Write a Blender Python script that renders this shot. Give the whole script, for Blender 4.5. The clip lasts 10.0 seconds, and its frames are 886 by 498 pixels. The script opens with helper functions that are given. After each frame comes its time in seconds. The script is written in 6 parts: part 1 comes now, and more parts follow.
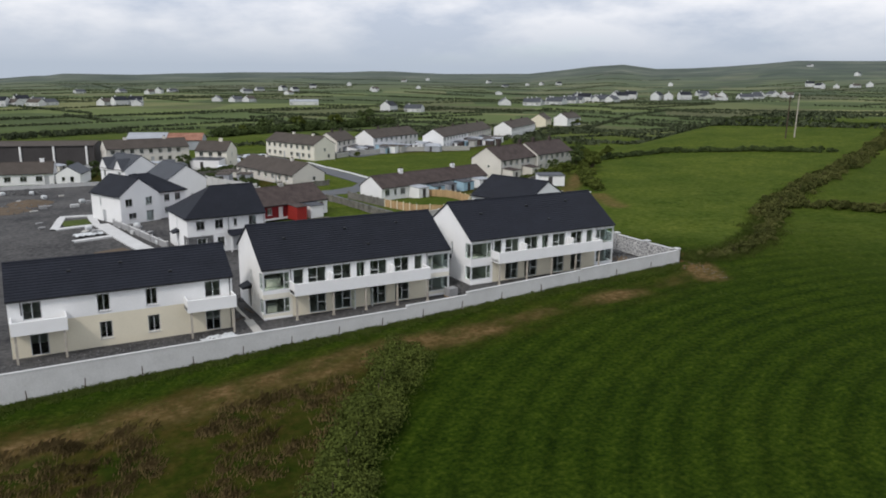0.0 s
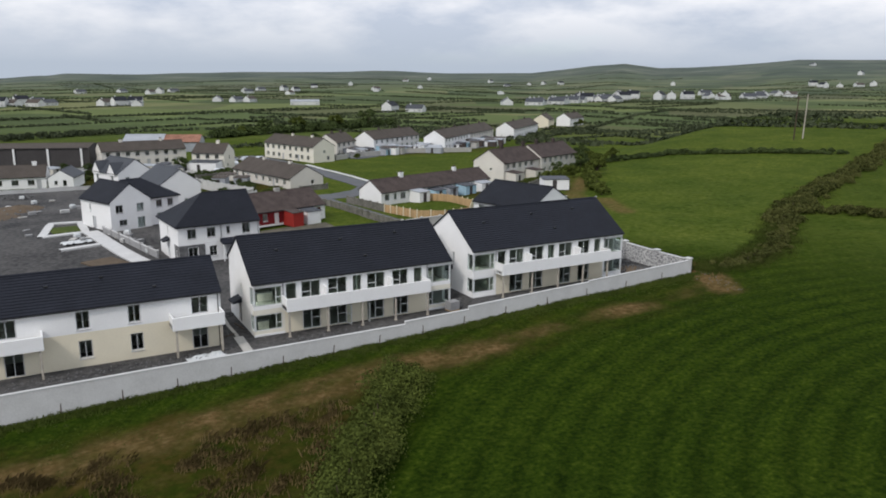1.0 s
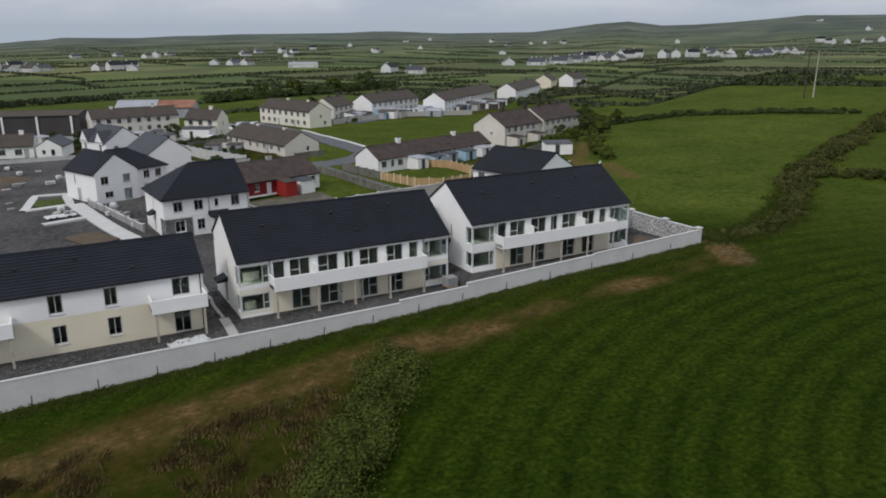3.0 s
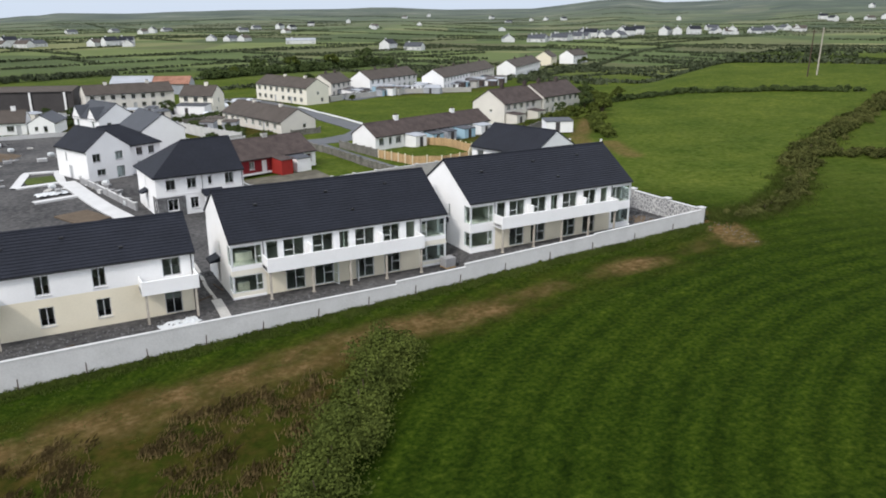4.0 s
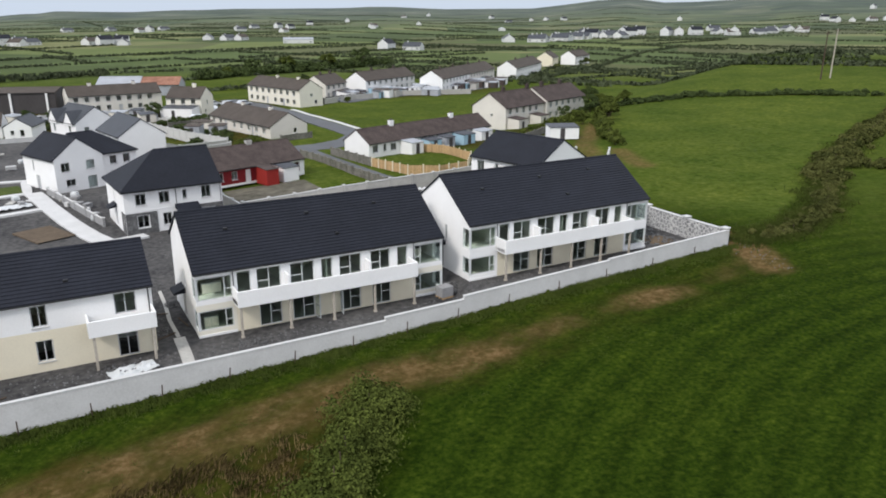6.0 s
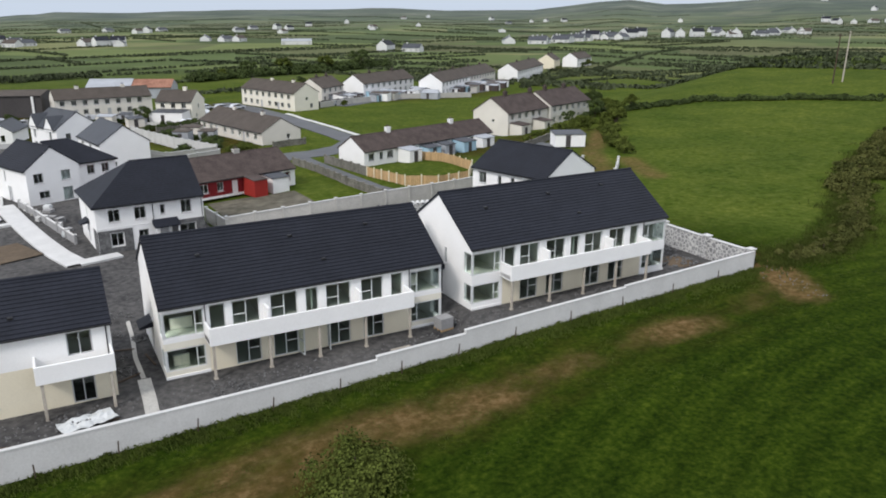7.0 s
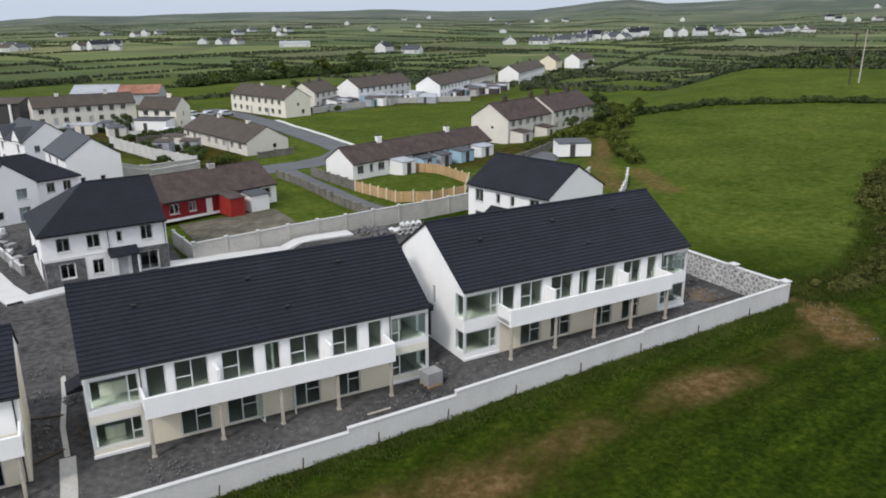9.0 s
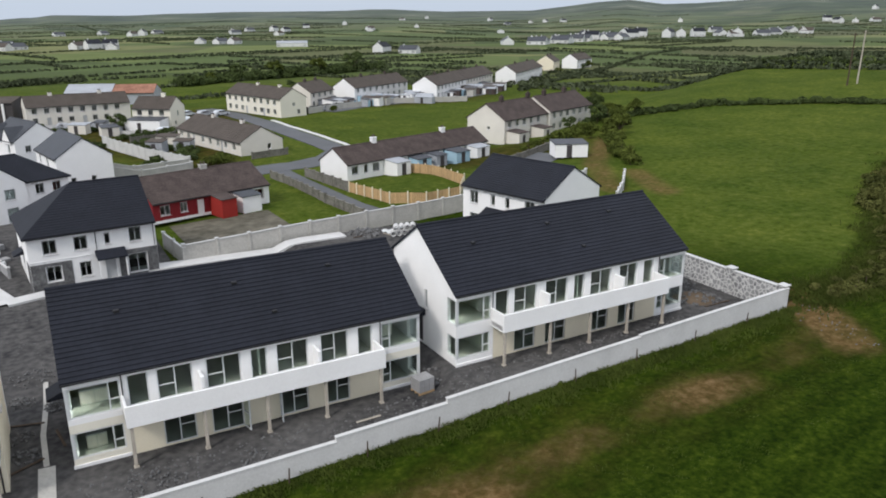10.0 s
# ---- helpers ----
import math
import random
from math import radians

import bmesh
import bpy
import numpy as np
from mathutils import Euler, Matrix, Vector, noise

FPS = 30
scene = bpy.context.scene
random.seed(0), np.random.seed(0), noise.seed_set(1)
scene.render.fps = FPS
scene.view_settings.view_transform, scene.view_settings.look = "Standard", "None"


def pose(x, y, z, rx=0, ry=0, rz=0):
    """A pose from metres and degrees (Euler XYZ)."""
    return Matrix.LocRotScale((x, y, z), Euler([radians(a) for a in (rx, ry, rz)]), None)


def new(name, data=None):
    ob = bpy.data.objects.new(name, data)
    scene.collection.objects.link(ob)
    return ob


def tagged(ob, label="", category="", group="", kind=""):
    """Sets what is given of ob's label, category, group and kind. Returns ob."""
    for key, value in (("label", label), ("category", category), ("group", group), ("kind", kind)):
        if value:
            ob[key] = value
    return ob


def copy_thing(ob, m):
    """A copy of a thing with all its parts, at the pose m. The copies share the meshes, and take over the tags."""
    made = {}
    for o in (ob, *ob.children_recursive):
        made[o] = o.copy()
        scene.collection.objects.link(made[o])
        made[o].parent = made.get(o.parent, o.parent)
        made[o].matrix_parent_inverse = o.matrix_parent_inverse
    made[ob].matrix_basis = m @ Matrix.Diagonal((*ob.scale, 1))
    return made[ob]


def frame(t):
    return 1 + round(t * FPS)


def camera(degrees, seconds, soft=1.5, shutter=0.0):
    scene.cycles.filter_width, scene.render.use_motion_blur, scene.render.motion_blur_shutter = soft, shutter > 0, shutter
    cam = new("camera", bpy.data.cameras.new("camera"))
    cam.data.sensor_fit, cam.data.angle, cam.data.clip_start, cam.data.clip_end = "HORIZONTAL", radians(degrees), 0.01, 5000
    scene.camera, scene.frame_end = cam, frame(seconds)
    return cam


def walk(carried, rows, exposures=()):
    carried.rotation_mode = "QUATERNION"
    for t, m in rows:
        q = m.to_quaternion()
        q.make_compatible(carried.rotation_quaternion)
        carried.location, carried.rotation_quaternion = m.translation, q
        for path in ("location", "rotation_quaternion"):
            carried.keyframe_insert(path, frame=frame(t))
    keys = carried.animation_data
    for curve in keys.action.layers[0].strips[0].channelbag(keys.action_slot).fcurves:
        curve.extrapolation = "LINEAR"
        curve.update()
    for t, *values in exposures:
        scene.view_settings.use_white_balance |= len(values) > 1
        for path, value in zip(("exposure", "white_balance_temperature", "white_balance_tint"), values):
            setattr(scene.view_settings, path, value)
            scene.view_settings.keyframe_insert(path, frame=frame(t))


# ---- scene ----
cam = camera(61.05, 10.0, soft=1.85)
PATH = [
    (0, -19.259, -70.759, 23.636, 77.250, -0.453, -28.943),
    (0.5, -18.196, -69.015, 23.747, 77.215, -0.473, -28.861),
    (1, -17.117, -67.090, 23.970, 77.204, -0.381, -28.813),
    (1.2, -16.713, -66.410, 24.051, 77.225, -0.300, -28.769),
    (1.3, -16.511, -66.070, 24.091, 77.375, -0.260, -28.747),
    (1.4, -16.309, -65.731, 24.132, 77.855, -0.220, -28.725),
    (1.5, -16.107, -65.391, 24.172, 78.399, -0.180, -28.703),
    (1.6, -15.975, -65.195, 24.200, 79.303, -0.130, -28.677),
    (1.7, -15.842, -64.999, 24.228, 80.211, -0.080, -28.651),
    (1.8, -15.709, -64.804, 24.255, 81.170, -0.029, -28.625),
    (1.9, -15.576, -64.608, 24.283, 82.082, 0.021, -28.599),
    (2, -15.443, -64.413, 24.311, 82.750, 0.071, -28.573),
    (2.1, -15.361, -64.328, 24.263, 83.407, 0.096, -28.584),
    (2.2, -15.278, -64.244, 24.215, 83.450, 0.122, -28.595),
    (2.3, -15.196, -64.160, 24.167, 82.872, 0.147, -28.605),
    (2.4, -15.114, -64.076, 24.119, 81.911, 0.172, -28.616),
    (2.5, -15.032, -63.992, 24.071, 80.618, 0.197, -28.627),
    (2.6, -14.925, -63.906, 24.068, 79.438, 0.205, -28.651),
    (2.7, -14.817, -63.821, 24.066, 78.081, 0.213, -28.675),
    (2.8, -14.710, -63.735, 24.063, 76.772, 0.221, -28.699),
    (2.9, -14.602, -63.650, 24.060, 75.532, 0.229, -28.723),
    (3, -14.495, -63.564, 24.058, 74.347, 0.237, -28.747),
    (3.2, -14.312, -63.284, 23.990, 73.088, 0.211, -28.759),
    (4.3, -13.326, -61.778, 23.626, 72.687, 0.071, -28.820),
    (4.5, -13.087, -61.412, 23.538, 72.687, 0.037, -28.836),
    (5, -11.903, -59.598, 23.612, 72.662, -0.025, -28.790),
    (5.5, -10.687, -57.437, 23.697, 72.649, -0.041, -28.801),
    (7, -5.958, -48.892, 23.636, 72.760, -0.171, -28.829),
    (7.5, -4.283, -46.031, 23.689, 72.812, -0.125, -28.812),
    (8, -2.798, -43.861, 23.838, 72.763, 0.034, -28.749),
    (8.5, -1.595, -42.411, 23.762, 72.793, 0.150, -28.718),
    (9, -0.607, -41.371, 23.664, 72.820, 0.242, -28.757),
    (9.5, 0.002, -40.907, 23.635, 72.826, 0.195, -28.779),
    (10, 0.301, -40.557, 23.538, 72.833, 0.127, -28.891),
]
STOPS = [(0.0, -0.29), (1.0, -0.26), (1.6, -0.34), (2.0, -0.56), (2.5, -0.76), (2.8, -0.95), (3.0, -0.55), (3.2, -0.29), (4.3, 0.28), (4.8, 0.25), (5.5, 0.17), (7.0, 0.08), (8.5, 0.0), (10.0, 0.0)]
EXPOSURE = [(t, stops, 6380.0, 12.5) for t, stops in STOPS]
walk(cam, [(t, pose(*row)) for t, *row in PATH], EXPOSURE)

# ---- light ----
SUN_EL, SUN_AZ = 45.0, 243.0     # height and compass bearing of the sun, clockwise from +y
world = bpy.data.worlds.new("sky")
scene.world = world
world.use_nodes = True
wn, wl = world.node_tree.nodes, world.node_tree.links
wn.clear()
w_out = wn.new("ShaderNodeOutputWorld")
w_bg = wn.new("ShaderNodeBackground")
w_sky = wn.new("ShaderNodeTexSky")
w_sky.sky_type = "NISHITA"
w_sky.sun_disc = False
w_sky.sun_elevation, w_sky.sun_rotation = radians(SUN_EL), radians(SUN_AZ)
w_sky.air_density, w_sky.dust_density = 1.0, 1.5
w_co = wn.new("ShaderNodeTexCoord")
w_map = wn.new("ShaderNodeMapping")
w_map.inputs["Scale"].default_value = (1.0, 1.0, 2.9)
w_map.inputs["Location"].default_value = (0.62, 0.25, 0.1)
w_n1 = wn.new("ShaderNodeTexNoise")
w_n1.inputs["Scale"].default_value, w_n1.inputs["Detail"].default_value, w_n1.inputs["Roughness"].default_value = 2.3, 6.0, 0.5
w_n2 = wn.new("ShaderNodeTexNoise")
w_n2.inputs["Scale"].default_value, w_n2.inputs["Detail"].default_value, w_n2.inputs["Roughness"].default_value = 6.5, 10.0, 0.56
w_cov = wn.new("ShaderNodeValToRGB")      # breaks in the cloud
w_cov.color_ramp.elements[0].position, w_cov.color_ramp.elements[1].position = 0.30, 0.43
w_cl = wn.new("ShaderNodeValToRGB")       # grey bases and bright tops
w_cl.color_ramp.elements[0].position, w_cl.color_ramp.elements[1].position = 0.36, 0.62
w_cov.color_ramp.elements[0].color = (0.12, 0.12, 0.12, 1)
w_cl.color_ramp.elements[0].color = (5.9, 6.6, 7.6, 1)
w_cl.color_ramp.elements[1].color = (9.6, 9.8, 10.0, 1)
w_sep = wn.new("ShaderNodeSeparateXYZ")
w_low = wn.new("ShaderNodeValToRGB")      # slate-blue bank of cloud over the far land
w_low.color_ramp.elements[0].position, w_low.color_ramp.elements[1].position = 0.015, 0.085
w_low.color_ramp.elements[0].color, w_low.color_ramp.elements[1].color = (1, 1, 1, 1), (0, 0, 0, 1)
w_bank = wn.new("ShaderNodeMixRGB")
w_bank.inputs["Color2"].default_value = (4.9, 5.6, 6.4, 1)
w_mix = wn.new("ShaderNodeMixRGB")
wl.new(w_co.outputs["Generated"], w_map.inputs["Vector"])
wl.new(w_co.outputs["Generated"], w_sep.inputs["Vector"])
wl.new(w_map.outputs["Vector"], w_n1.inputs["Vector"])
wl.new(w_map.outputs["Vector"], w_n2.inputs["Vector"])
w_sum = w_n1.outputs["Fac"]
for toward, reach, gap in (((0.10, 0.984, 0.165), 0.36, -0.34), ((0.775, 0.622, 0.115), 0.14, -0.12), ((0.58, 0.80, 0.14), 0.42, 0.26)):
    w_off = wn.new("ShaderNodeVectorMath")
    w_off.operation = "SUBTRACT"
    w_off.inputs[1].default_value = toward
    w_flat = wn.new("ShaderNodeVectorMath")
    w_flat.operation = "MULTIPLY"
    w_flat.inputs[1].default_value = (1.0, 1.0, 4.0)
    w_len = wn.new("ShaderNodeVectorMath")
    w_len.operation = "LENGTH"
    w_near = wn.new("ShaderNodeMapRange")
    w_near.inputs["From Max"].default_value = reach
    w_near.inputs["To Min"].default_value, w_near.inputs["To Max"].default_value = gap, 0.0
    w_add = wn.new("ShaderNodeMath")
    w_add.operation = "ADD"
    wl.new(w_co.outputs["Generated"], w_off.inputs[0])
    wl.new(w_off.outputs["Vector"], w_flat.inputs[0])
    wl.new(w_flat.outputs["Vector"], w_len.inputs[0])
    wl.new(w_len.outputs["Value"], w_near.inputs["Value"])
    wl.new(w_sum, w_add.inputs[0])
    wl.new(w_near.outputs["Result"], w_add.inputs[1])
    w_sum = w_add.outputs[0]
wl.new(w_sum, w_cov.inputs["Fac"])
wl.new(w_n2.outputs["Fac"], w_cl.inputs["Fac"])
wl.new(w_cov.outputs["Color"], w_mix.inputs["Fac"])
w_clear = wn.new("ShaderNodeMixRGB")       # clear air, brightened by thin high haze
w_clear.blend_type = "MULTIPLY"
w_clear.inputs["Fac"].default_value = 1.0
w_clear.inputs["Color2"].default_value = (1.9, 2.1, 2.2, 1)
wl.new(w_sky.outputs["Color"], w_clear.inputs["Color1"])
wl.new(w_clear.outputs["Color"], w_mix.inputs["Color1"])
wl.new(w_cl.outputs["Color"], w_mix.inputs["Color2"])
wl.new(w_sep.outputs["Z"], w_low.inputs["Fac"])
wl.new(w_low.outputs["Color"], w_bank.inputs["Fac"])
wl.new(w_mix.outputs["Color"], w_bank.inputs["Color1"])
wl.new(w_bank.outputs["Color"], w_bg.inputs["Color"])
w_bg.inputs["Strength"].default_value = 0.115
wl.new(w_bg.outputs["Background"], w_out.inputs["Surface"])
sun = new("sun", bpy.data.lights.new("sun", "SUN"))
sun.data.energy, sun.data.angle, sun.data.color = 2.0, radians(11), (1.0, 0.95, 0.88)
sun.matrix_world = pose(0, 0, 60, 90 - SUN_EL, 0, 180 - SUN_AZ)

# ---- materials ----
def rgb(*c):
    return (*c, 1.0)


def make_mat(name, base, rough=0.8, var=0.12, grain=6.0, stain=0.35, bump=0.15, metal=0.0, spec=0.3, second=None, jitter=0.0):
    """A procedural surface: base colour, fine grain and large stains in metres, with a little relief."""
    m = bpy.data.materials.new(name)
    m.use_nodes = True
    nt = m.node_tree
    n, l = nt.nodes, nt.links
    b = n["Principled BSDF"]
    b.inputs["Roughness"].default_value, b.inputs["Metallic"].default_value = rough, metal
    b.inputs["Specular IOR Level"].default_value = spec
    geo = n.new("ShaderNodeNewGeometry")
    fine = n.new("ShaderNodeTexNoise")
    fine.inputs["Scale"].default_value, fine.inputs["Detail"].default_value = grain, 5.0
    big = n.new("ShaderNodeTexNoise")
    big.inputs["Scale"].default_value, big.inputs["Detail"].default_value = stain, 4.0
    l.new(geo.outputs["Position"], fine.inputs["Vector"])
    l.new(geo.outputs["Position"], big.inputs["Vector"])
    add = n.new("ShaderNodeMath")
    add.operation = "ADD"
    l.new(fine.outputs["Fac"], add.inputs[0])
    l.new(big.outputs["Fac"], add.inputs[1])
    ramp = n.new("ShaderNodeValToRGB")
    ramp.color_ramp.elements[0].position, ramp.color_ramp.elements[1].position = 0.3, 0.7
    half = n.new("ShaderNodeMath")
    half.operation = "MULTIPLY"
    half.inputs[1].default_value = 0.5
    l.new(add.outputs[0], half.inputs[0])
    l.new(half.outputs[0], ramp.inputs["Fac"])
    dark = [c * (1 - var) for c in base]
    light = second if second else [min(1, c * (1 + var)) for c in base]
    ramp.color_ramp.elements[0].color = rgb(*dark)
    ramp.color_ramp.elements[1].color = rgb(*light)
    out = ramp.outputs["Color"]
    if jitter:
        info = n.new("ShaderNodeObjectInfo")
        hsv = n.new("ShaderNodeHueSaturation")
        mr = n.new("ShaderNodeMapRange")
        mr.inputs["To Min"].default_value, mr.inputs["To Max"].default_value = 1 - jitter, 1 + jitter
        l.new(info.outputs["Random"], mr.inputs["Value"])
        l.new(mr.outputs["Result"], hsv.inputs["Value"])
        l.new(out, hsv.inputs["Color"])
        out = hsv.outputs["Color"]
    l.new(out, b.inputs["Base Color"])
    if bump:
        bp = n.new("ShaderNodeBump")
        bp.inputs["Strength"].default_value, bp.inputs["Distance"].default_value = bump, 0.02
        l.new(fine.outputs["Fac"], bp.inputs["Height"])
        l.new(bp.outputs["Normal"], b.inputs["Normal"])
    return m


WHITE = make_mat("white_render", (0.83, 0.83, 0.82), 0.85, 0.05, 9, 0.5, 0.1)
CREAM = make_mat("cream_render", (0.74, 0.68, 0.53), 0.85, 0.06, 9, 0.5, 0.1)
IVORY = make_mat("ivory_render", (0.74, 0.71, 0.61), 0.85, 0.06, 9, 0.5, 0.1)
PALE = make_mat("pale_pebbledash", (0.66, 0.63, 0.57), 0.9, 0.08, 14, 0.4, 0.3)
SLATE = make_mat("slate_tile", (0.0145, 0.0165, 0.0235), 0.62, 0.3, 4, 0.5, 0.25, spec=0.19, jitter=0.1)
# duller white for the houses far out on the plain
FARWALL = make_mat("dull_far_render", (0.62, 0.63, 0.62), 0.9, 0.15, 3, 0.6, 0.0)
GREYSLATE = make_mat("grey_slate", (0.055, 0.06, 0.07), 0.55, 0.15, 4, 0.5, 0.2, spec=0.3)
BROWNTILE = make_mat("brown_concrete_tile", (0.056, 0.042, 0.039), 0.85, 0.3, 5, 0.7, 0.3, spec=0.2, second=(0.105, 0.082, 0.074))
FARTILE = make_mat("weathered_grey_tile", (0.085, 0.072, 0.062), 0.9, 0.25, 5, 0.5, 0.3, spec=0.2)
CONC = make_mat("pale_concrete", (0.56, 0.56, 0.55), 0.85, 0.12, 8, 0.6, 0.25, second=(0.64, 0.64, 0.63))
WALLCONC = make_mat("weathered_panel_concrete", (0.43, 0.42, 0.39), 0.9, 0.2, 6, 0.8, 0.3)
OLDCONC = make_mat("mossy_old_concrete", (0.12, 0.115, 0.095), 0.95, 0.35, 3, 0.6, 0.3, second=(0.25, 0.24, 0.21))
BLOCKWORK = make_mat("grey_blockwork", (0.30, 0.30, 0.30), 0.95, 0.15, 5, 0.8, 0.4)
GRAVEL = make_mat("grey_hardcore", (0.030, 0.031, 0.036), 0.95, 0.5, 1.9, 0.12, 0.9, second=(0.125, 0.121, 0.116), spec=0.15)
STONES = make_mat("loose_stone", (0.13, 0.13, 0.13), 0.95, 0.3, 3.0, 1.0, 0.3)
TARMAC = make_mat("road_tarmac", (0.105, 0.11, 0.118), 0.9, 0.15, 8, 0.2, 0.2)
STEEL = make_mat("grey_frame", (0.44, 0.45, 0.46), 0.5, 0.1, 10, 1, 0.05, spec=0.5)
PVC = make_mat("pale_grey_frame", (0.60, 0.62, 0.62), 0.45, 0.05, 10, 1, 0.03, spec=0.5)
BLACK = make_mat("black_plastic", (0.015, 0.015, 0.017), 0.45, 0.1, 10, 1, 0.05, spec=0.5)
TIMBER = make_mat("raw_timber", (0.46, 0.31, 0.16), 0.85, 0.2, 3, 1, 0.2, jitter=0.15)
PROP = make_mat("weathered_prop", (0.42, 0.38, 0.32), 0.85, 0.25, 5, 2, 0.2)
STONE = make_mat("dark_stone_cladding", (0.085, 0.085, 0.09), 0.85, 0.5, 5, 2, 0.8, second=(0.2, 0.2, 0.2))
REDPAINT = make_mat("red_painted_render", (0.20, 0.014, 0.018), 0.75, 0.12, 8, 0.6, 0.1)
REDSHED = make_mat("bright_red_paint", (0.29, 0.024, 0.018), 0.7, 0.1, 8, 0.6, 0.1)
RUST = make_mat("rusted_sheet", (0.30, 0.12, 0.07), 0.8, 0.5, 1.5, 0.3, 0.2, second=(0.42, 0.22, 0.15))
SHEET = make_mat("grey_sheet", (0.35, 0.37, 0.40), 0.6, 0.2, 2, 0.3, 0.1)
BLUEPAINT = make_mat("pale_blue_paint", (0.35, 0.52, 0.62), 0.7, 0.1, 8, 0.6, 0.1)
DARKFACE = make_mat("dark_cladding", (0.06, 0.055, 0.055), 0.8, 0.2, 3, 0.3, 0.1)
BARK = make_mat("bark", (0.07, 0.05, 0.035), 0.95, 0.3, 8, 2, 0.5)
LEAF = make_mat("hedge_leaf", (0.046, 0.066, 0.013), 0.9, 0.5, 1.2, 0.3, 0.0, second=(0.112, 0.138, 0.030), spec=0.05)
SCRUB = make_mat("scrub_leaf", (0.044, 0.060, 0.014), 0.9, 0.5, 0.7, 0.15, 0.0, second=(0.125, 0.130, 0.040), spec=0.05)
# dark hedge leaf lifted and blued, with far-off haze in its colour
HAZYLEAF = make_mat("hazed_hedge_leaf", (0.044, 0.060, 0.030), 0.9, 0.3, 0.3, 0.02, 0.0, second=(0.09, 0.108, 0.058), spec=0.1)
DARKLEAF = make_mat("dark_hedge_leaf", (0.036, 0.056, 0.020), 0.85, 0.4, 0.6, 0.1, 0.0, second=(0.085, 0.115, 0.036), spec=0.1)
RUSHES = make_mat("dry_rushes", (0.060, 0.047, 0.015), 0.9, 0.5, 0.7, 0.25, 0.0, second=(0.18, 0.130, 0.058), spec=0.05)
GRASSBLADE = make_mat("grass_tuft", (0.050, 0.078, 0.012), 0.85, 0.35, 2, 0.2, 0.0, second=(0.095, 0.122, 0.024), spec=0.1)
TRACKDIRT = make_mat("dirt_track", (0.060, 0.058, 0.036), 0.95, 0.5, 0.9, 0.3, 0.5, second=(0.165, 0.150, 0.115))
BANKGRASS = make_mat("rank_bank_grass", (0.030, 0.050, 0.008), 0.9, 0.4, 1.0, 0.2, 0.0, second=(0.080, 0.100, 0.022), spec=0.05)
EARTH = make_mat("bare_earth", (0.105, 0.078, 0.052), 0.95, 0.3, 2, 0.4, 0.5)
CARPAINT = make_mat("car_paint", (0.5, 0.52, 0.55), 0.3, 0.1, 5, 1, 0.0, spec=0.5, jitter=0.5)


def glass_mat():
    m = bpy.data.materials.new("window_glass")
    m.use_nodes = True
    b = m.node_tree.nodes["Principled BSDF"]
    b.inputs["Base Color"].default_value = rgb(0.80, 0.88, 0.86)
    b.inputs["Roughness"].default_value = 0.02
    b.inputs["Transmission Weight"].default_value = 1.0
    b.inputs["IOR"].default_value = 1.3
    return m


GLASS = glass_mat()
ROOM = make_mat("room_plaster", (0.48, 0.51, 0.43), 0.9, 0.08, 3, 0.6, 0.0)


# ---- terrain ----
SKYLINE = [(-60, -0.1), (-36, -0.15), (-30.5, -0.2), (-27.5, 0.0), (-26, 0.15), (-22, 0.12), (-18, 0.25), (-14, 0.36), (-8, 0.4), (-4.5, 0.52),
           (0.5, 0.36), (5, 0.4), (7, 0.42), (9.5, 0.72), (12.5, 1.15), (15.5, 0.8), (18.5, 0.85), (21.5, 1.05), (24.5, 1.35), (31, 1.3), (40, 1.5), (60, 1.2)]
EYE = Vector((-10.0, -55.0))


def smooth(a, b, v):
    v = max(0.0, min(1.0, (v - a) / (b - a)))
    return v * v * (3 - 2 * v)


def natural(x, y):
    """The lie of the land before anybody built on it."""
    z = -0.6 + 0.037 * x + 0.01 * max(0.0, x - 50)
    z = max(z, -2.5)
    back = smooth(42, 85, y - max(0.0, x - 60) * 0.55)
    z += (-0.2 - 0.004 * min(y, 260) - z) * back
    dx, dy = x - EYE.x, y - EYE.y
    r = math.hypot(dx, dy)
    if r > 230:
        bearing = math.degrees(math.atan2(dx, dy)) - 28.8
        el = SKYLINE[0][1]
        for (a, ea), (b, eb) in zip(SKYLINE, SKYLINE[1:]):
            if a <= bearing <= b:
                k = (bearing - a) / (b - a)
                k = k * k * (3 - 2 * k)
                el = ea + (eb - ea) * k
                break
        else:
            el = SKYLINE[-1][1] if 60 < bearing < 120 else 0.0
        crest = 24 + 3600 * math.tan(radians(el))
        k = smooth(400, 3600, r)
        far = -1.0 + (crest + 1.0) * (0.35 * k + 0.65 * k * k)
        far += 5.0 * smooth(500, 1500, r) * (1 - smooth(2500, 3500, r)) * noise.noise((x / 420, y / 420, 3.0))
        if r > 3700:
            far -= (r - 3700) * 0.04
        z += (far - z) * smooth(230, 600, r)
    z += 0.12 * noise.noise((x / 9, y / 9, 0.0)) + 0.05 * noise.noise((x / 2.2, y / 2.2, 5.0))
    return z


def wall_y(x):
    return -5.62 + 0.025 * (x - 12)


def platform(x, y):
    """Height of the made-up building ground, or None outside it."""
    if y > 105.5 or y < wall_y(x) + 0.05 or x > 50.9 or x < -70:
        return None
    if y > 34.6 and x > 11:
        return None
    if y > 12 and x > 38.5 and y < 34.6:
        return None
    step = 0.85 * smooth(21.3, 23.0, x)
    return step + 0.15 * smooth(12, 30, y) * (1 - step) + (0.6 * smooth(38, 56, y) if x < 11 else 0.0)


def ground_z(x, y):
    p = platform(x, y)
    return natural(x, y) if p is None else p


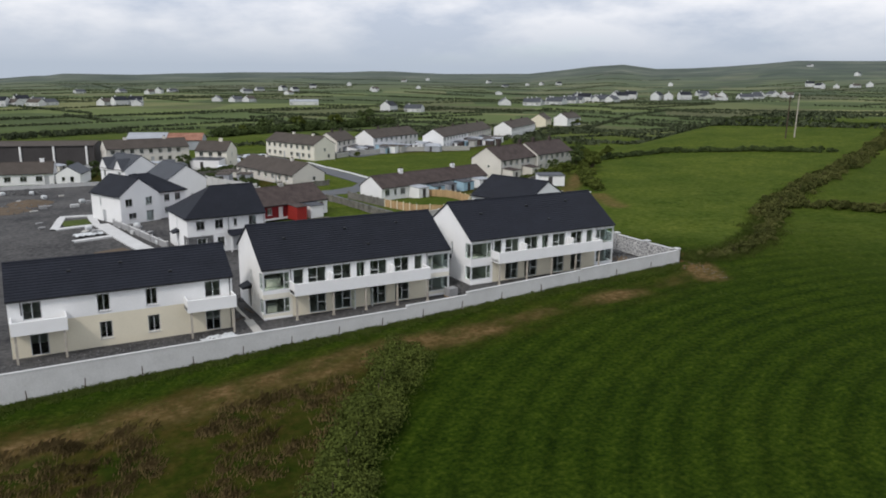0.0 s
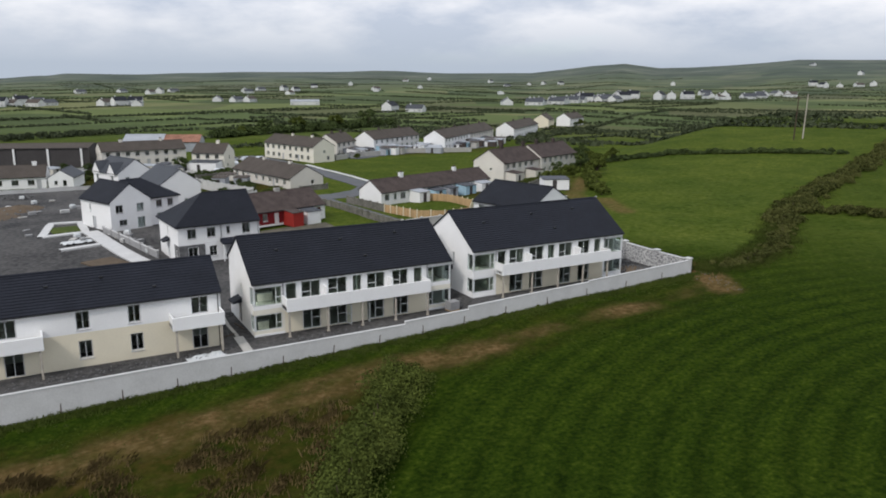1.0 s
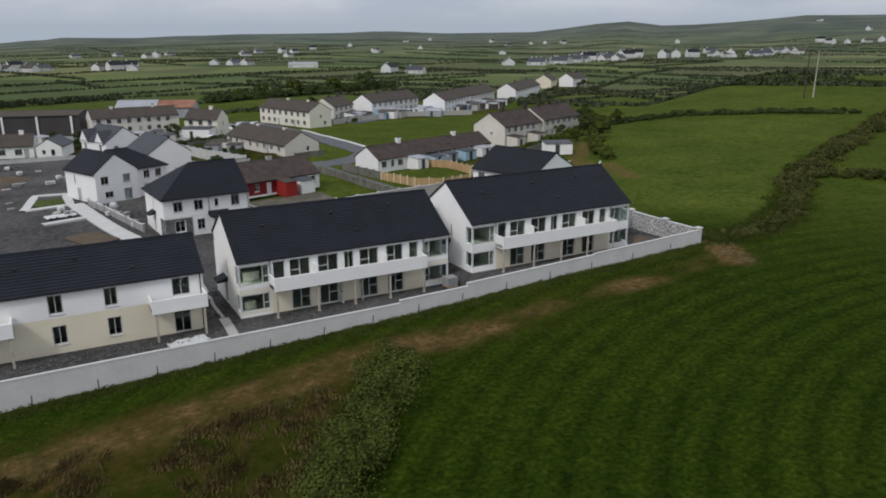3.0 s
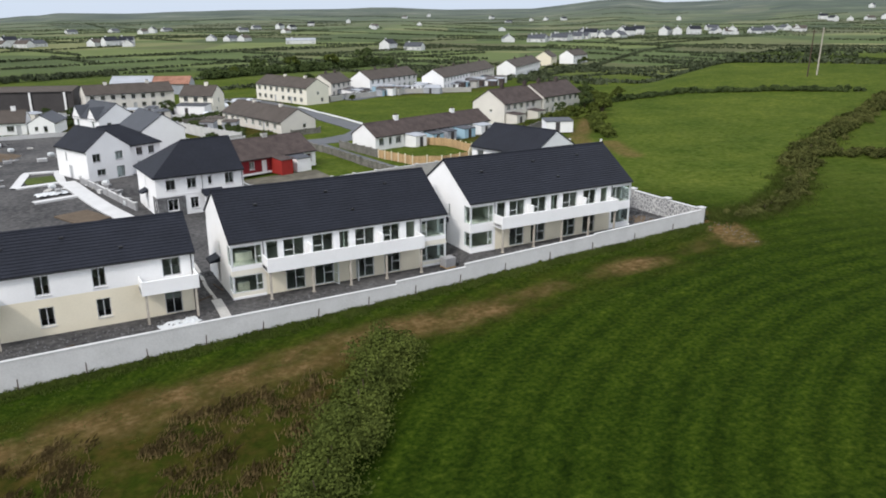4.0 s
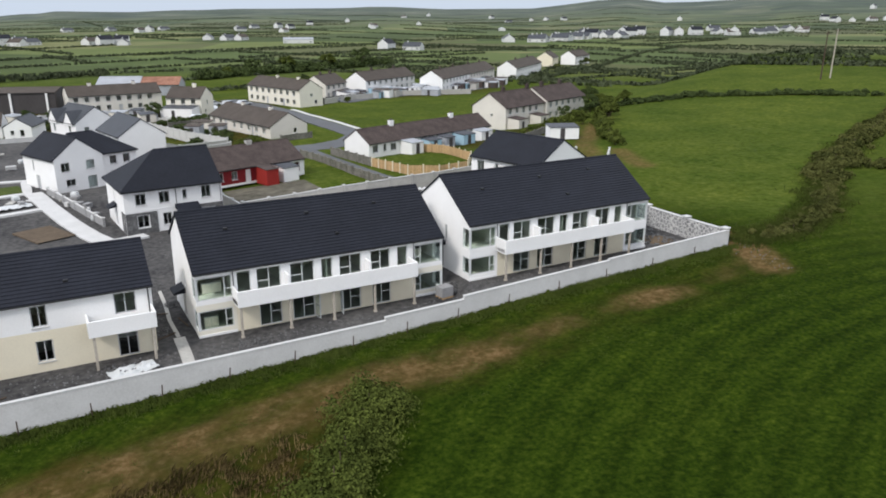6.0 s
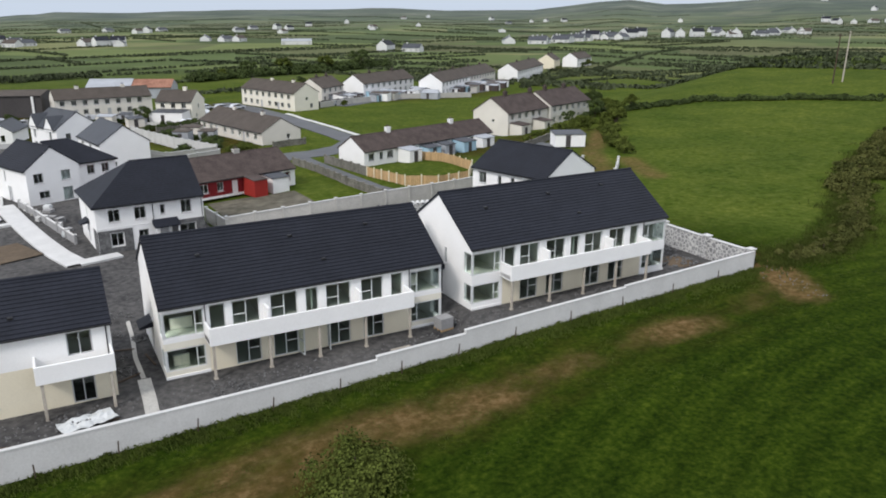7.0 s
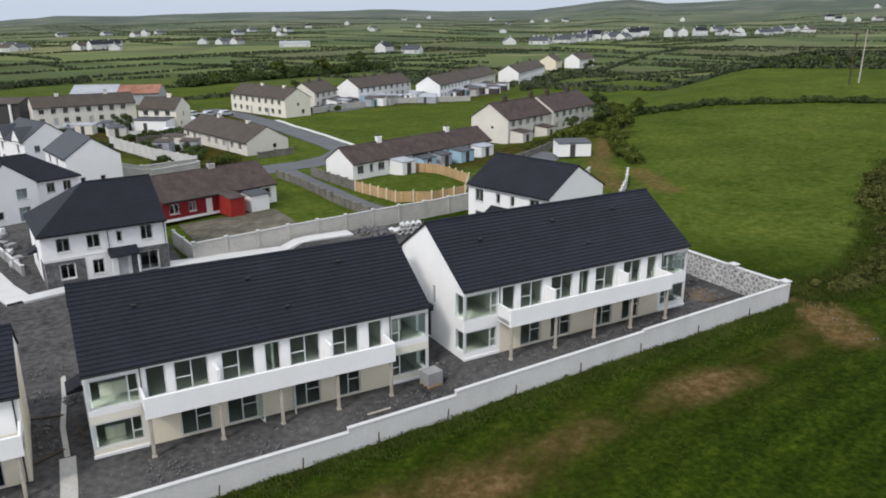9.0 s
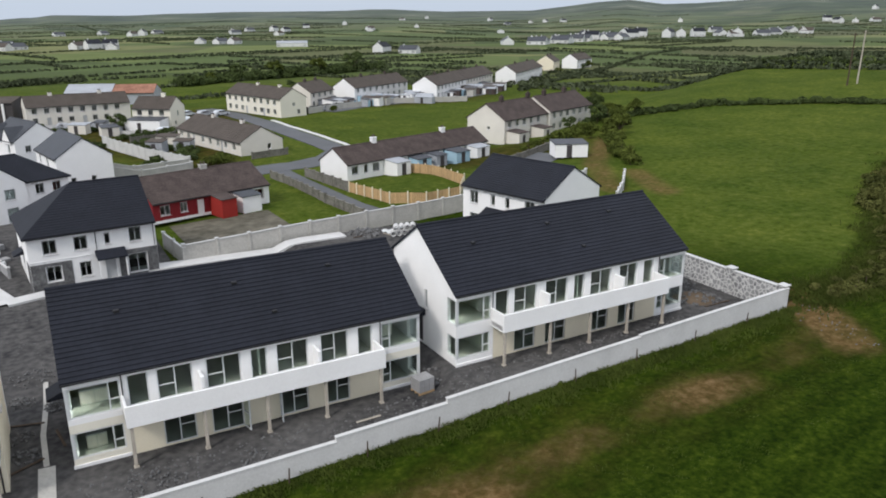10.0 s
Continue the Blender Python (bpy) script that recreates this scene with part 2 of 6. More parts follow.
def sheet_z(x, y):
    """The pasture sheet: it dips out of sight under the building plot."""
    near = [platform(x + a, y + b) for a in (-1.1, 0, 1.1) for b in (-1.1, 0, 1.1)]
    if all(p is not None for p in near):
        return min(near) - 0.4
    p = platform(x, y)
    if p is None and 50.9 < x < 51.9 and y < 12.0:
        p = platform(50.8, y)      # the sheet stays low under the return wall
    return natural(x, y) if p is None else min(p - 0.08, natural(x, y))


def part(name, bm, material, parent=None, label="", m=None):
    """Links a bmesh or (verts, faces) as one mesh object under a thing or part."""
    me = bpy.data.meshes.new(name)
    if isinstance(bm, tuple):
        me.from_pydata(bm[0], [], bm[1])
    else:
        bm.to_mesh(me)
        bm.free()
    me.materials.append(material)
    ob = new(name, me)
    ob.parent = parent
    if m is not None:
        ob.matrix_basis = m
    if label:
        ob["label"] = label
    return ob


def thing(name, label, category, m, group="", kind=""):
    ob = new(name)
    ob.empty_display_size = 0.3
    ob.matrix_basis = m
    return tagged(ob, label, category, group, kind)


def add_box(bm, x0, x1, y0, y1, z0, z1):
    v = [bm.verts.new(p) for p in ((x0, y0, z0), (x1, y0, z0), (x1, y1, z0), (x0, y1, z0), (x0, y0, z1), (x1, y0, z1), (x1, y1, z1), (x0, y1, z1))]
    for f in ((3, 2, 1, 0), (4, 5, 6, 7), (0, 1, 5, 4), (1, 2, 6, 5), (2, 3, 7, 6), (3, 0, 4, 7)):
        bm.faces.new([v[i] for i in f])


def boxes(*rows):
    bm = bmesh.new()
    for r in rows:
        add_box(bm, *r)
    return bm


def soft_boxes(bevel, *rows):
    bm = boxes(*rows)
    bmesh.ops.bevel(bm, geom=bm.edges[:], offset=bevel, segments=1, affect="EDGES")
    return bm


def prism(poly, y0, y1):
    """A slab with the outline poly in x and z, from y0 to y1."""
    bm = bmesh.new()
    a = [bm.verts.new((x, y0, z)) for x, z in poly]
    b = [bm.verts.new((x, y1, z)) for x, z in poly]
    bm.faces.new(a)
    bm.faces.new(b[::-1])
    n = len(poly)
    for i in range(n):
        bm.faces.new((a[(i + 1) % n], a[i], b[i], b[(i + 1) % n]))
    bmesh.ops.recalc_face_normals(bm, faces=bm.faces[:])
    return bm


def rod(bm, a, b, r0, r1, sides=8):
    a, b = Vector(a), Vector(b)
    q = (b - a).to_track_quat("Z", "Y")
    rings = []
    for c, r in ((a, r0), (b, r1)):
        rings.append([bm.verts.new(c + q @ Vector((r * math.cos(i * math.tau / sides), r * math.sin(i * math.tau / sides), 0))) for i in range(sides)])
    for i in range(sides):
        j = (i + 1) % sides
        bm.faces.new((rings[0][i], rings[0][j], rings[1][j], rings[1][i]))
    bm.faces.new(rings[0][::-1])
    bm.faces.new(rings[1])


def wall_mesh(x0, x1, z0, z1, holes, th):
    """A wall along x with its outer face at y = 0 and real openings."""
    xs = sorted({x0, x1, *[min(max(v, x0), x1) for h in holes for v in h[:2]]})
    zs = sorted({z0, z1, *[min(max(v, z0), z1) for h in holes for v in h[2:4]]})
    solid = {}
    for i in range(len(xs) - 1):
        for k in range(len(zs) - 1):
            cx, cz = (xs[i] + xs[i + 1]) / 2, (zs[k] + zs[k + 1]) / 2
            solid[i, k] = not any(h[0] < cx < h[1] and h[2] < cz < h[3] for h in holes)
    bm = bmesh.new()
    cache = {}

    def v(x, y, z):
        key = (round(x, 4), y, round(z, 4))
        if key not in cache:
            cache[key] = bm.verts.new((x, y, z))
        return cache[key]

    for (i, k), s in solid.items():
        if not s:
            continue
        a, b, c, d = xs[i], xs[i + 1], zs[k], zs[k + 1]
        bm.faces.new((v(a, 0, c), v(b, 0, c), v(b, 0, d), v(a, 0, d)))
        bm.faces.new((v(a, th, d), v(b, th, d), v(b, th, c), v(a, th, c)))
        if not solid.get((i - 1, k)):
            bm.faces.new((v(a, th, c), v(a, 0, c), v(a, 0, d), v(a, th, d)))
        if not solid.get((i + 1, k)):
            bm.faces.new((v(b, 0, c), v(b, th, c), v(b, th, d), v(b, 0, d)))
        if not solid.get((i, k - 1)):
            bm.faces.new((v(a, th, c), v(b, th, c), v(b, 0, c), v(a, 0, c)))
        if not solid.get((i, k + 1)):
            bm.faces.new((v(a, 0, d), v(b, 0, d), v(b, th, d), v(a, th, d)))
    return bm


def roof_slope(e0, e1, t0, t1, course=0.33, lip=0.03, th=0.14):
    """One slope of tile courses between an eave edge and a top edge."""
    e0, e1, t0, t1 = map(Vector, (e0, e1, t0, t1))
    nrm = (e1 - e0).cross(t0 - e0 if (t0 - e0).length > 0.01 else t1 - e0).normalized()
    if nrm.z < 0:
        nrm = -nrm
    n = max(2, int(((t0 + t1) / 2 - (e0 + e1) / 2).length / course))
    vs, fs = [], []
    for i in range(n + 1):
        p, q = e0.lerp(t0, i / n), e1.lerp(t1, i / n)
        vs += [p + nrm * 0.004, q + nrm * 0.004, p + nrm * lip, q + nrm * lip]
        if i < n:
            k = 4 * i
            fs += [(k, k + 1, k + 3, k + 2), (k + 2, k + 3, k + 5, k + 4)]
    k, m = len(vs), 4 * n
    d = Vector((0, 0, -th))
    vs += [e0 + d, e1 + d, t1 + d, t0 + d]
    fs += [(k, k + 3, k + 2, k + 1), (0, k, k + 1, 1), (1, k + 1, k + 2, m + 1), (m, k + 3, k, 0), (m + 1, k + 2, k + 3, m)]
    return [tuple(v) for v in vs], fs


def window(parent, m, x0, x1, z0, z1, frame_mat, splits=2, sill=True, bars=(), depth=0.1, name="window", cuts=()):
    """A window in a wall whose own frame is m: frame, panes, sill."""
    f = 0.075
    rows = [(x0, x1, depth, depth + 0.07, z0, z0 + f), (x0, x1, depth, depth + 0.07, z1 - f, z1), (x0, x0 + f, depth, depth + 0.07, z0 + f, z1 - f), (x1 - f, x1, depth, depth + 0.07, z0 + f, z1 - f)]
    edges = [x0 + f]
    for u in cuts or [i / splits for i in range(1, splits)]:
        c = x0 + (x1 - x0) * u
        rows.append((c - 0.035, c + 0.035, depth, depth + 0.07, z0 + f, z1 - f))
        edges.append(c)
    edges.append(x1 - f)
    for i, bz in bars:
        a, b = edges[i], edges[i + 1]
        rows.append((a, b, depth + 0.002, depth + 0.068, z0 + (z1 - z0) * bz - 0.03, z0 + (z1 - z0) * bz + 0.03))
    w = part(name, boxes(*rows), frame_mat, parent, m=m)
    for a, b in zip(edges, edges[1:]):
        p = part("pane", boxes((a, b, depth + 0.03, depth + 0.045, z0 + f, z1 - f)), GLASS, w)
        p.visible_shadow = False
    if sill:
        part("sill", boxes((x0 - 0.06, x1 + 0.06, -0.06, 0.12, z0 - 0.08, z0 - 0.002)), CONC, w)
    return w


def side_frames(L, W):
    return {"front": pose(0, 0, 0), "right": pose(L, 0, 0, 0, 0, 90), "back": pose(L, W, 0, 0, 0, 180), "left": pose(0, W, 0, 0, 0, 270)}


def house(name, label, category, m, L, W, eave, rise, wall=None, roof=None, holes=None, pk=0.5, back_eave=None, hips=(), frame_mat=None, group="", chimneys=(),
          over=0.2, verge=0.05, th=0.3, floors=True, fascia=True, lower=None, course=0.33, stacks=None, splits=2, sills=True, hole_parts=True):
    """A house with its front on y = 0, L long and W deep. holes: side -> rows of x0, x1, z0, z1, kind."""
    wall, roof, frame_mat = wall or WHITE, roof or SLATE, frame_mat or STEEL
    h = thing(name, label, category, m, group)
    holes = holes or {}
    fr = side_frames(L, W)
    be = eave if back_eave is None else back_eave
    ridge_y = W * pk
    top = eave + rise
    for side, f in fr.items():
        length = L if side in ("front", "back") else W
        a, b = (0.0, length) if side in ("front", "back") else (th, length - th)
        hh = be if side == "back" else min(eave, be)
        part("wall", wall_mesh(a, b, 0, hh, holes.get(side, ()), th), wall, h, m=f)
        for q in holes.get(side, ()):
            kind = q[4] if len(q) > 4 else "window"
            if kind == "gap":
                continue
            if kind == "door":
                d = part("door", soft_boxes(0.01, (q[0], q[1], 0.12, 0.17, q[2] + 0.02, q[3])), STEEL if len(q) < 6 else q[5], h, m=f)
                bm = bmesh.new()
                rod(bm, (q[1] - 0.12, 0.06, q[2] + 1.0), (q[1] - 0.12, 0.12, q[2] + 1.0), 0.025, 0.025, 6)
                part("handle", bm, PVC, d)
            else:
                window(h, f, q[0], q[1], q[2], q[3], frame_mat, splits if q[1] - q[0] > 0.8 else 1, sills and q[2] > 0.3)
    for side in ("left", "right"):
        if side in hips:
            continue
        poly = [(0, min(eave, be)), (0, eave), (ridge_y, top), (W, be), (W, min(eave, be))]
        if side == "left":
            poly = [(W - x, z) for x, z in poly]
        poly = [p for i, p in enumerate(poly) if p != poly[i - 1]]
        part("gable", prism(poly, 0, th), wall, h, m=fr[side])
    hl = W / 2 if "left" in hips else -verge
    hr = W / 2 if "right" in hips else -verge
    sf, sb = rise / ridge_y, (top - be) / (W - ridge_y)
    e0, e1 = (-over if "left" in hips else -verge, -over, eave - over * sf + 0.12), (L + (over if "right" in hips else verge), -over, eave - over * sf + 0.12)
    b0, b1 = (e0[0], W + over, be - over * sb + 0.12), (e1[0], W + over, be - over * sb + 0.12)
    r0, r1 = (hl, ridge_y, top + 0.12), (L - hr, ridge_y, top + 0.12)
    part("roof", roof_slope(e0, e1, r0, r1, course), roof, h)
    part("roof", roof_slope(b1, b0, r1, r0, course), roof, h)
    if "left" in hips:
        part("roof", roof_slope(b0, e0, r0, r0, course), roof, h)
    if "right" in hips:
        part("roof", roof_slope(e1, b1, r1, r1, course), roof, h)
    bm = bmesh.new()
    rod(bm, r0, r1, 0.1, 0.1, 6)
    part("ridge_cap", bm, roof, h)
    if fascia:
        for (p, q) in ((e0, e1), (b0, b1)):
            s = -1 if p is e0 else 1
            bm = boxes((p[0], q[0], min(p[1], p[1] + s * 0.11), max(p[1], p[1] + s * 0.11), p[2] - 0.17, p[2] - 0.06))
            part("gutter", bm, BLACK, h)
    if floors:
        part("floor_slab", boxes((th, L - th, th, W - th, eave * 0.52 if eave > 4 else 0.05, (eave * 0.52 if eave > 4 else 0.05) + 0.2)), ROOM, h)
        part("partition", boxes((th, L - th, W * 0.55, W * 0.55 + 0.12, 0.02, min(eave, be) - 0.05)), ROOM, h)
        part("loft_floor", boxes((th, L - th, th, W - th, min(eave, be) - 0.06, min(eave, be) + 0.06)), ROOM, h)
    for c in chimneys:
        x, hgt = c[:2]
        s = part("chimney", soft_boxes(0.02, (x - 0.45, x + 0.45, ridge_y - 0.3, ridge_y + 0.3, top - 0.6, top + hgt), (x - 0.5, x + 0.5, ridge_y - 0.35, ridge_y + 0.35, top + hgt - 0.12, top + hgt + 0.003)), stacks or wall, h)
        for k in (-0.2, 0.2):
            bm = bmesh.new()
            rod(bm, (x + k, ridge_y, top + hgt), (x + k, ridge_y, top + hgt + 0.35), 0.12, 0.09, 8)
            part("chimney_pot", bm, BROWNTILE, s)
    return h


# ---- ground ----
def polyline_distance(x, y, pts):
    best, side = 1e9, 0.0
    for (ax, ay), (bx, by) in zip(pts, pts[1:]):
        dx, dy = bx - ax, by - ay
        k = max(0.0, min(1.0, ((x - ax) * dx + (y - ay) * dy) / (dx * dx + dy * dy)))
        d = math.hypot(x - ax - k * dx, y - ay - k * dy)
        if d < best:
            best, side = d, dx * (y - ay) - dy * (x - ax)
    return best, side


HEDGE = [(7.6, -15.2), (3.0, -21.5), (-1.5, -27.5), (-6.5, -35.0), (-12.0, -43.0), (-20.0, -54.0), (-32.0, -70.0)]
TRACK = [(-60, -17.5), (-22, -15.6), (-9.4, -14.6), (-5.7, -13.9), (0.2, -13.3), (5.1, -12.1), (9.8, -12.1), (14.6, -12.4), (20.3, -12.0), (27.6, -10.7), (33.6, -10.9), (39, -11.3), (48, -9.6), (50.5, -9.2)]
GATEWAY = [(53.7, -2.6), (52.9, -5.8), (51.4, -8.3), (49.8, -11.2)]


DIRT_LANE = [(66, 33), (69.5, 38.5), (74, 46), (84, 56.5), (95, 66)]
DIRT_PATCH = [(70.5, 28), (72.5, 33), (75, 38.5)]
OLD_YARDS = [(24, 122, 22, 32), (2, 140, 34, 26), (26, 100, 9, 22), (100, 170, 44, 17), (70, 66, 24, 12), (42, 160, 16, 22), (-30, 165, 50, 22)]


def zones(x, y):
    """How much bare earth, rough pasture and far field a spot has."""
    d, _ = polyline_distance(x, y, TRACK)
    n = 0.5 + 0.5 * noise.noise((x / 3.1, y / 2.3, 1.0)) + 0.3 * noise.noise((x / 0.9, y / 0.9, 2.0))
    bare = smooth(30, 12, x)        # the track is barest beside the hedge's end and fades to streaks
    earth = min(1.0, 1.6 * max(0.0, 1 - d / (1.5 + 1.3 * bare))) * min(1.0, max(0.0, n * (1.6 + 0.5 * bare) - 0.5 + 0.35 * bare))
    earth *= 0.55 + 0.45 * min(1.0, max(0.0, 0.5 + 1.6 * noise.noise((x / 1.6, y / 0.7, 3.0))))
    if x > 44 and x < 60:
        g, _ = polyline_distance(x, y, GATEWAY)
        earth = max(earth, min(1.0, 2.6 * max(0.0, 1 - g / 2.3)) * (0.6 + 0.6 * n))
    earth = max(earth, min(1.0, 1.8 * max(0.0, 1 - math.hypot((x - 35.5) / 5.0, (y + 10.8) / 2.1))) * (0.35 + n))
    if 60 < x < 100 and 24 < y < 72:
        g = min(polyline_distance(x, y, DIRT_LANE)[0], polyline_distance(x, y, DIRT_PATCH)[0])
        earth = max(earth, min(1.0, 1.6 * max(0.0, 1 - g / 2.4)) * (0.35 + 0.6 * n))
    _, side = polyline_distance(x, y, HEDGE)
    rough = (1.0 if side < 0 else 0.0) * smooth(-9.5, -13, y) * smooth(16, 6, x)
    rough *= 0.55 + 0.6 * noise.noise((x / 4, y / 4, 7.0))
    strip = max(0.0, 1 - d / 5.0) * (0.35 + 0.3 * bare) * (0.4 + n)
    for cx, cy, rx, ry in OLD_YARDS:
        rough = max(rough, min(1.0, 2.2 * max(0.0, 1 - math.hypot((x - cx) / rx, (y - cy) / ry))) * (0.55 + 0.5 * n))
    return min(1, earth), min(1, max(rough, strip if y > -17 else 0)), smooth(290, 430, math.hypot(x - EYE.x, y - EYE.y))


def old_ley(x, y):
    """The paler, longer grass of the fields beyond the hedges and of the estate's greens."""
    if y > 36:
        return 1.0
    if x < 52:
        return 0.0
    return smooth(54, 70, x + 0.6 * y) if y > -7 + 0.52 * (x - 52) else 0.75 * smooth(52, 95, x)


def steps(lo, hi, fine_lo, fine_hi, step):
    out, v, s = [], fine_lo, step
    while v > lo:
        s *= 1.09
        v -= s
        out.append(max(v, lo))
    out = out[::-1]
    v = fine_lo
    while v < fine_hi:
        out.append(v)
        v += step
    s = step
    while v < hi:
        out.append(v)
        s *= 1.09
        v += s
    return out + [hi]


def ground_material():
    m = bpy.data.materials.new("pasture")
    m.use_nodes = True
    nt = m.node_tree
    n, l = nt.nodes, nt.links
    b = n["Principled BSDF"]
    b.inputs["Roughness"].default_value, b.inputs["Specular IOR Level"].default_value = 1.0, 0.02
    geo = n.new("ShaderNodeNewGeometry")
    att = n.new("ShaderNodeAttribute")
    att.attribute_name = "zone"
    sep = n.new("ShaderNodeSeparateColor")
    l.new(att.outputs["Color"], sep.inputs["Color"])

    def nz(scale, detail=5.0, rough=0.6, vec=None):
        t = n.new("ShaderNodeTexNoise")
        t.inputs["Scale"].default_value, t.inputs["Detail"].default_value, t.inputs["Roughness"].default_value = scale, detail, rough
        l.new(vec or geo.outputs["Position"], t.inputs["Vector"])
        return t.outputs["Fac"]

    def ramp(fac, *stops):
        r = n.new("ShaderNodeValToRGB")
        while len(r.color_ramp.elements) < len(stops):
            r.color_ramp.elements.new(0.5)
        for e, (p, c) in zip(r.color_ramp.elements, stops):
            e.position, e.color = p, rgb(*c)
        l.new(fac, r.inputs["Fac"])
        return r.outputs["Color"]

    def mix(fac, a, c, mode="MIX"):
        x = n.new("ShaderNodeMixRGB")
        x.blend_type = mode
        if isinstance(fac, float):
            x.inputs["Fac"].default_value = fac
        else:
            l.new(fac, x.inputs["Fac"])
        l.new(a, x.inputs["Color1"])
        l.new(c, x.inputs["Color2"])
        return x.outputs["Color"]

    # mown sward with soft swathes along the old cutting lines
    turn = n.new("ShaderNodeMapping")
    turn.inputs["Location"].default_value = (-46.6, 69.6, 0)
    turn.inputs["Scale"].default_value = (1.0, 1.0, 0.0)
    l.new(geo.outputs["Position"], turn.inputs["Vector"])
    rings = n.new("ShaderNodeTexWave")
    rings.wave_type, rings.rings_direction = "RINGS", "SPHERICAL"
    rings.inputs["Scale"].default_value, rings.inputs["Distortion"].default_value = 0.116, 1.15
    rings.inputs["Detail"].default_value, rings.inputs["Detail Scale"].default_value = 3.0, 0.9
    l.new(turn.outputs["Vector"], rings.inputs["Vector"])
    sward = ramp(nz(2.4, 9.0, 0.7), (0.3, (0.006, 0.014, 0.0015)), (0.5, (0.019, 0.036, 0.0033)), (0.72, (0.046, 0.066, 0.008)))
    swath = ramp(rings.outputs["Fac"], (0.05, (0.70, 0.73, 0.72)), (0.28, (0.98, 0.98, 0.97)), (0.78, (1.02, 1.02, 1.0)), (0.97, (1.26, 1.21, 1.13)))
    worn = ramp(nz(0.07, 4.0), (0.34, (0.35, 0.35, 0.35)), (0.62, (0.9, 0.9, 0.9)))
    green = mix(worn, sward, swath, "MULTIPLY")
    mottle = ramp(nz(0.45, 6.0, 0.65), (0.32, (0.78, 0.8, 0.8)), (0.68, (1.22, 1.18, 1.1)))
    green = mix(0.8, green, mottle, "MULTIPLY")
    patch = ramp(nz(0.05, 4.0), (0.35, (0.8, 0.85, 0.8)), (0.65, (1.18, 1.12, 1.05)))
    green = mix(0.8, green, patch, "MULTIPLY")
    ley = ramp(nz(1.1, 9.0, 0.72), (0.3, (0.031, 0.050, 0.006)), (0.5, (0.060, 0.086, 0.013)), (0.72, (0.108, 0.128, 0.028)))
    ley = mix(0.85, ley, patch, "MULTIPLY")
    clump = ramp(nz(0.16, 7.0, 0.7), (0.34, (0.66, 0.78, 0.62)), (0.5, (1.0, 1.0, 1.0)), (0.68, (1.32, 1.2, 1.25)))
    ley = mix(0.75, ley, clump, "MULTIPLY")
    green = mix(att.outputs["Alpha"], green, ley)
    rough = ramp(nz(0.55, 9.0, 0.7), (0.28, (0.008, 0.014, 0.002)), (0.43, (0.024, 0.026, 0.004)), (0.58, (0.056, 0.039, 0.010)), (0.78, (0.115, 0.079, 0.032)))
    earth = ramp(nz(1.6, 8.0, 0.7), (0.3, (0.052, 0.038, 0.011)), (0.5, (0.115, 0.074, 0.030)), (0.72, (0.225, 0.150, 0.075)))
    # far patchwork of fields, its greens paled to hold the distance haze
    vor = n.new("ShaderNodeTexVoronoi")
    vor.inputs["Scale"].default_value = 0.0085
    warp = n.new("ShaderNodeMapping")
    warp.inputs["Scale"].default_value = (1.0, 1.25, 0.0)
    warp.inputs["Rotation"].default_value = (0, 0, radians(20))
    l.new(geo.outputs["Position"], warp.inputs["Vector"])
    l.new(warp.outputs["Vector"], vor.inputs["Vector"])
    sepv = n.new("ShaderNodeSeparateColor")
    l.new(vor.outputs["Color"], sepv.inputs["Color"])
    fields = ramp(sepv.outputs["Red"], (0.0, (0.066, 0.086, 0.042)), (0.3, (0.092, 0.122, 0.050)), (0.55, (0.142, 0.170, 0.068)), (0.75, (0.105, 0.112, 0.060)), (1.0, (0.185, 0.195, 0.090)))
    fields = mix(0.7, fields, ramp(nz(0.02, 6.0), (0.3, (0.7, 0.72, 0.7)), (0.7, (1.2, 1.2, 1.15))), "MULTIPLY")
    # blue-grey haze put into the colour of the hills, growing with distance
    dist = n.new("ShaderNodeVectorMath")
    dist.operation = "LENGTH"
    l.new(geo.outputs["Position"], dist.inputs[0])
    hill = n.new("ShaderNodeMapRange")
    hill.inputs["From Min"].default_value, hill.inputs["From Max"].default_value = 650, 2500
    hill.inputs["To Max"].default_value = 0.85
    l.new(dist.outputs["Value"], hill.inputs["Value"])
    hazed_hills = ramp(nz(0.006, 8.0, 0.65), (0.32, (0.060, 0.076, 0.076)), (0.5, (0.092, 0.110, 0.104)), (0.62, (0.14, 0.155, 0.132)), (0.72, (0.22, 0.235, 0.20)))
    fields = mix(hill.outputs["Result"], fields, hazed_hills)
    # bare limestone on the far hill
    away = n.new("ShaderNodeVectorMath")
    away.operation = "SUBTRACT"
    away.inputs[1].default_value = (2290, 2460, 0)
    l.new(geo.outputs["Position"], away.inputs[0])
    spread = n.new("ShaderNodeVectorRotate")
    spread.rotation_type = "Z_AXIS"
    spread.inputs["Angle"].default_value = radians(43)
    l.new(away.outputs["Vector"], spread.inputs["Vector"])
    thin = n.new("ShaderNodeVectorMath")
    thin.operation = "MULTIPLY"
    thin.inputs[1].default_value = (1 / 640, 1 / 640, 0)
    l.new(spread.outputs["Vector"], thin.inputs[0])
    reach = n.new("ShaderNodeVectorMath")
    reach.operation = "LENGTH"
    l.new(thin.outputs["Vector"], reach.inputs[0])
    bare = n.new("ShaderNodeMath")
    bare.operation = "SUBTRACT"
    l.new(nz(0.004, 6.0, 0.6), bare.inputs[0])
    l.new(reach.outputs["Value"], bare.inputs[1])
    rock = ramp(nz(0.02, 6.0), (0.3, (0.20, 0.215, 0.16)), (0.7, (0.36, 0.36, 0.28)))
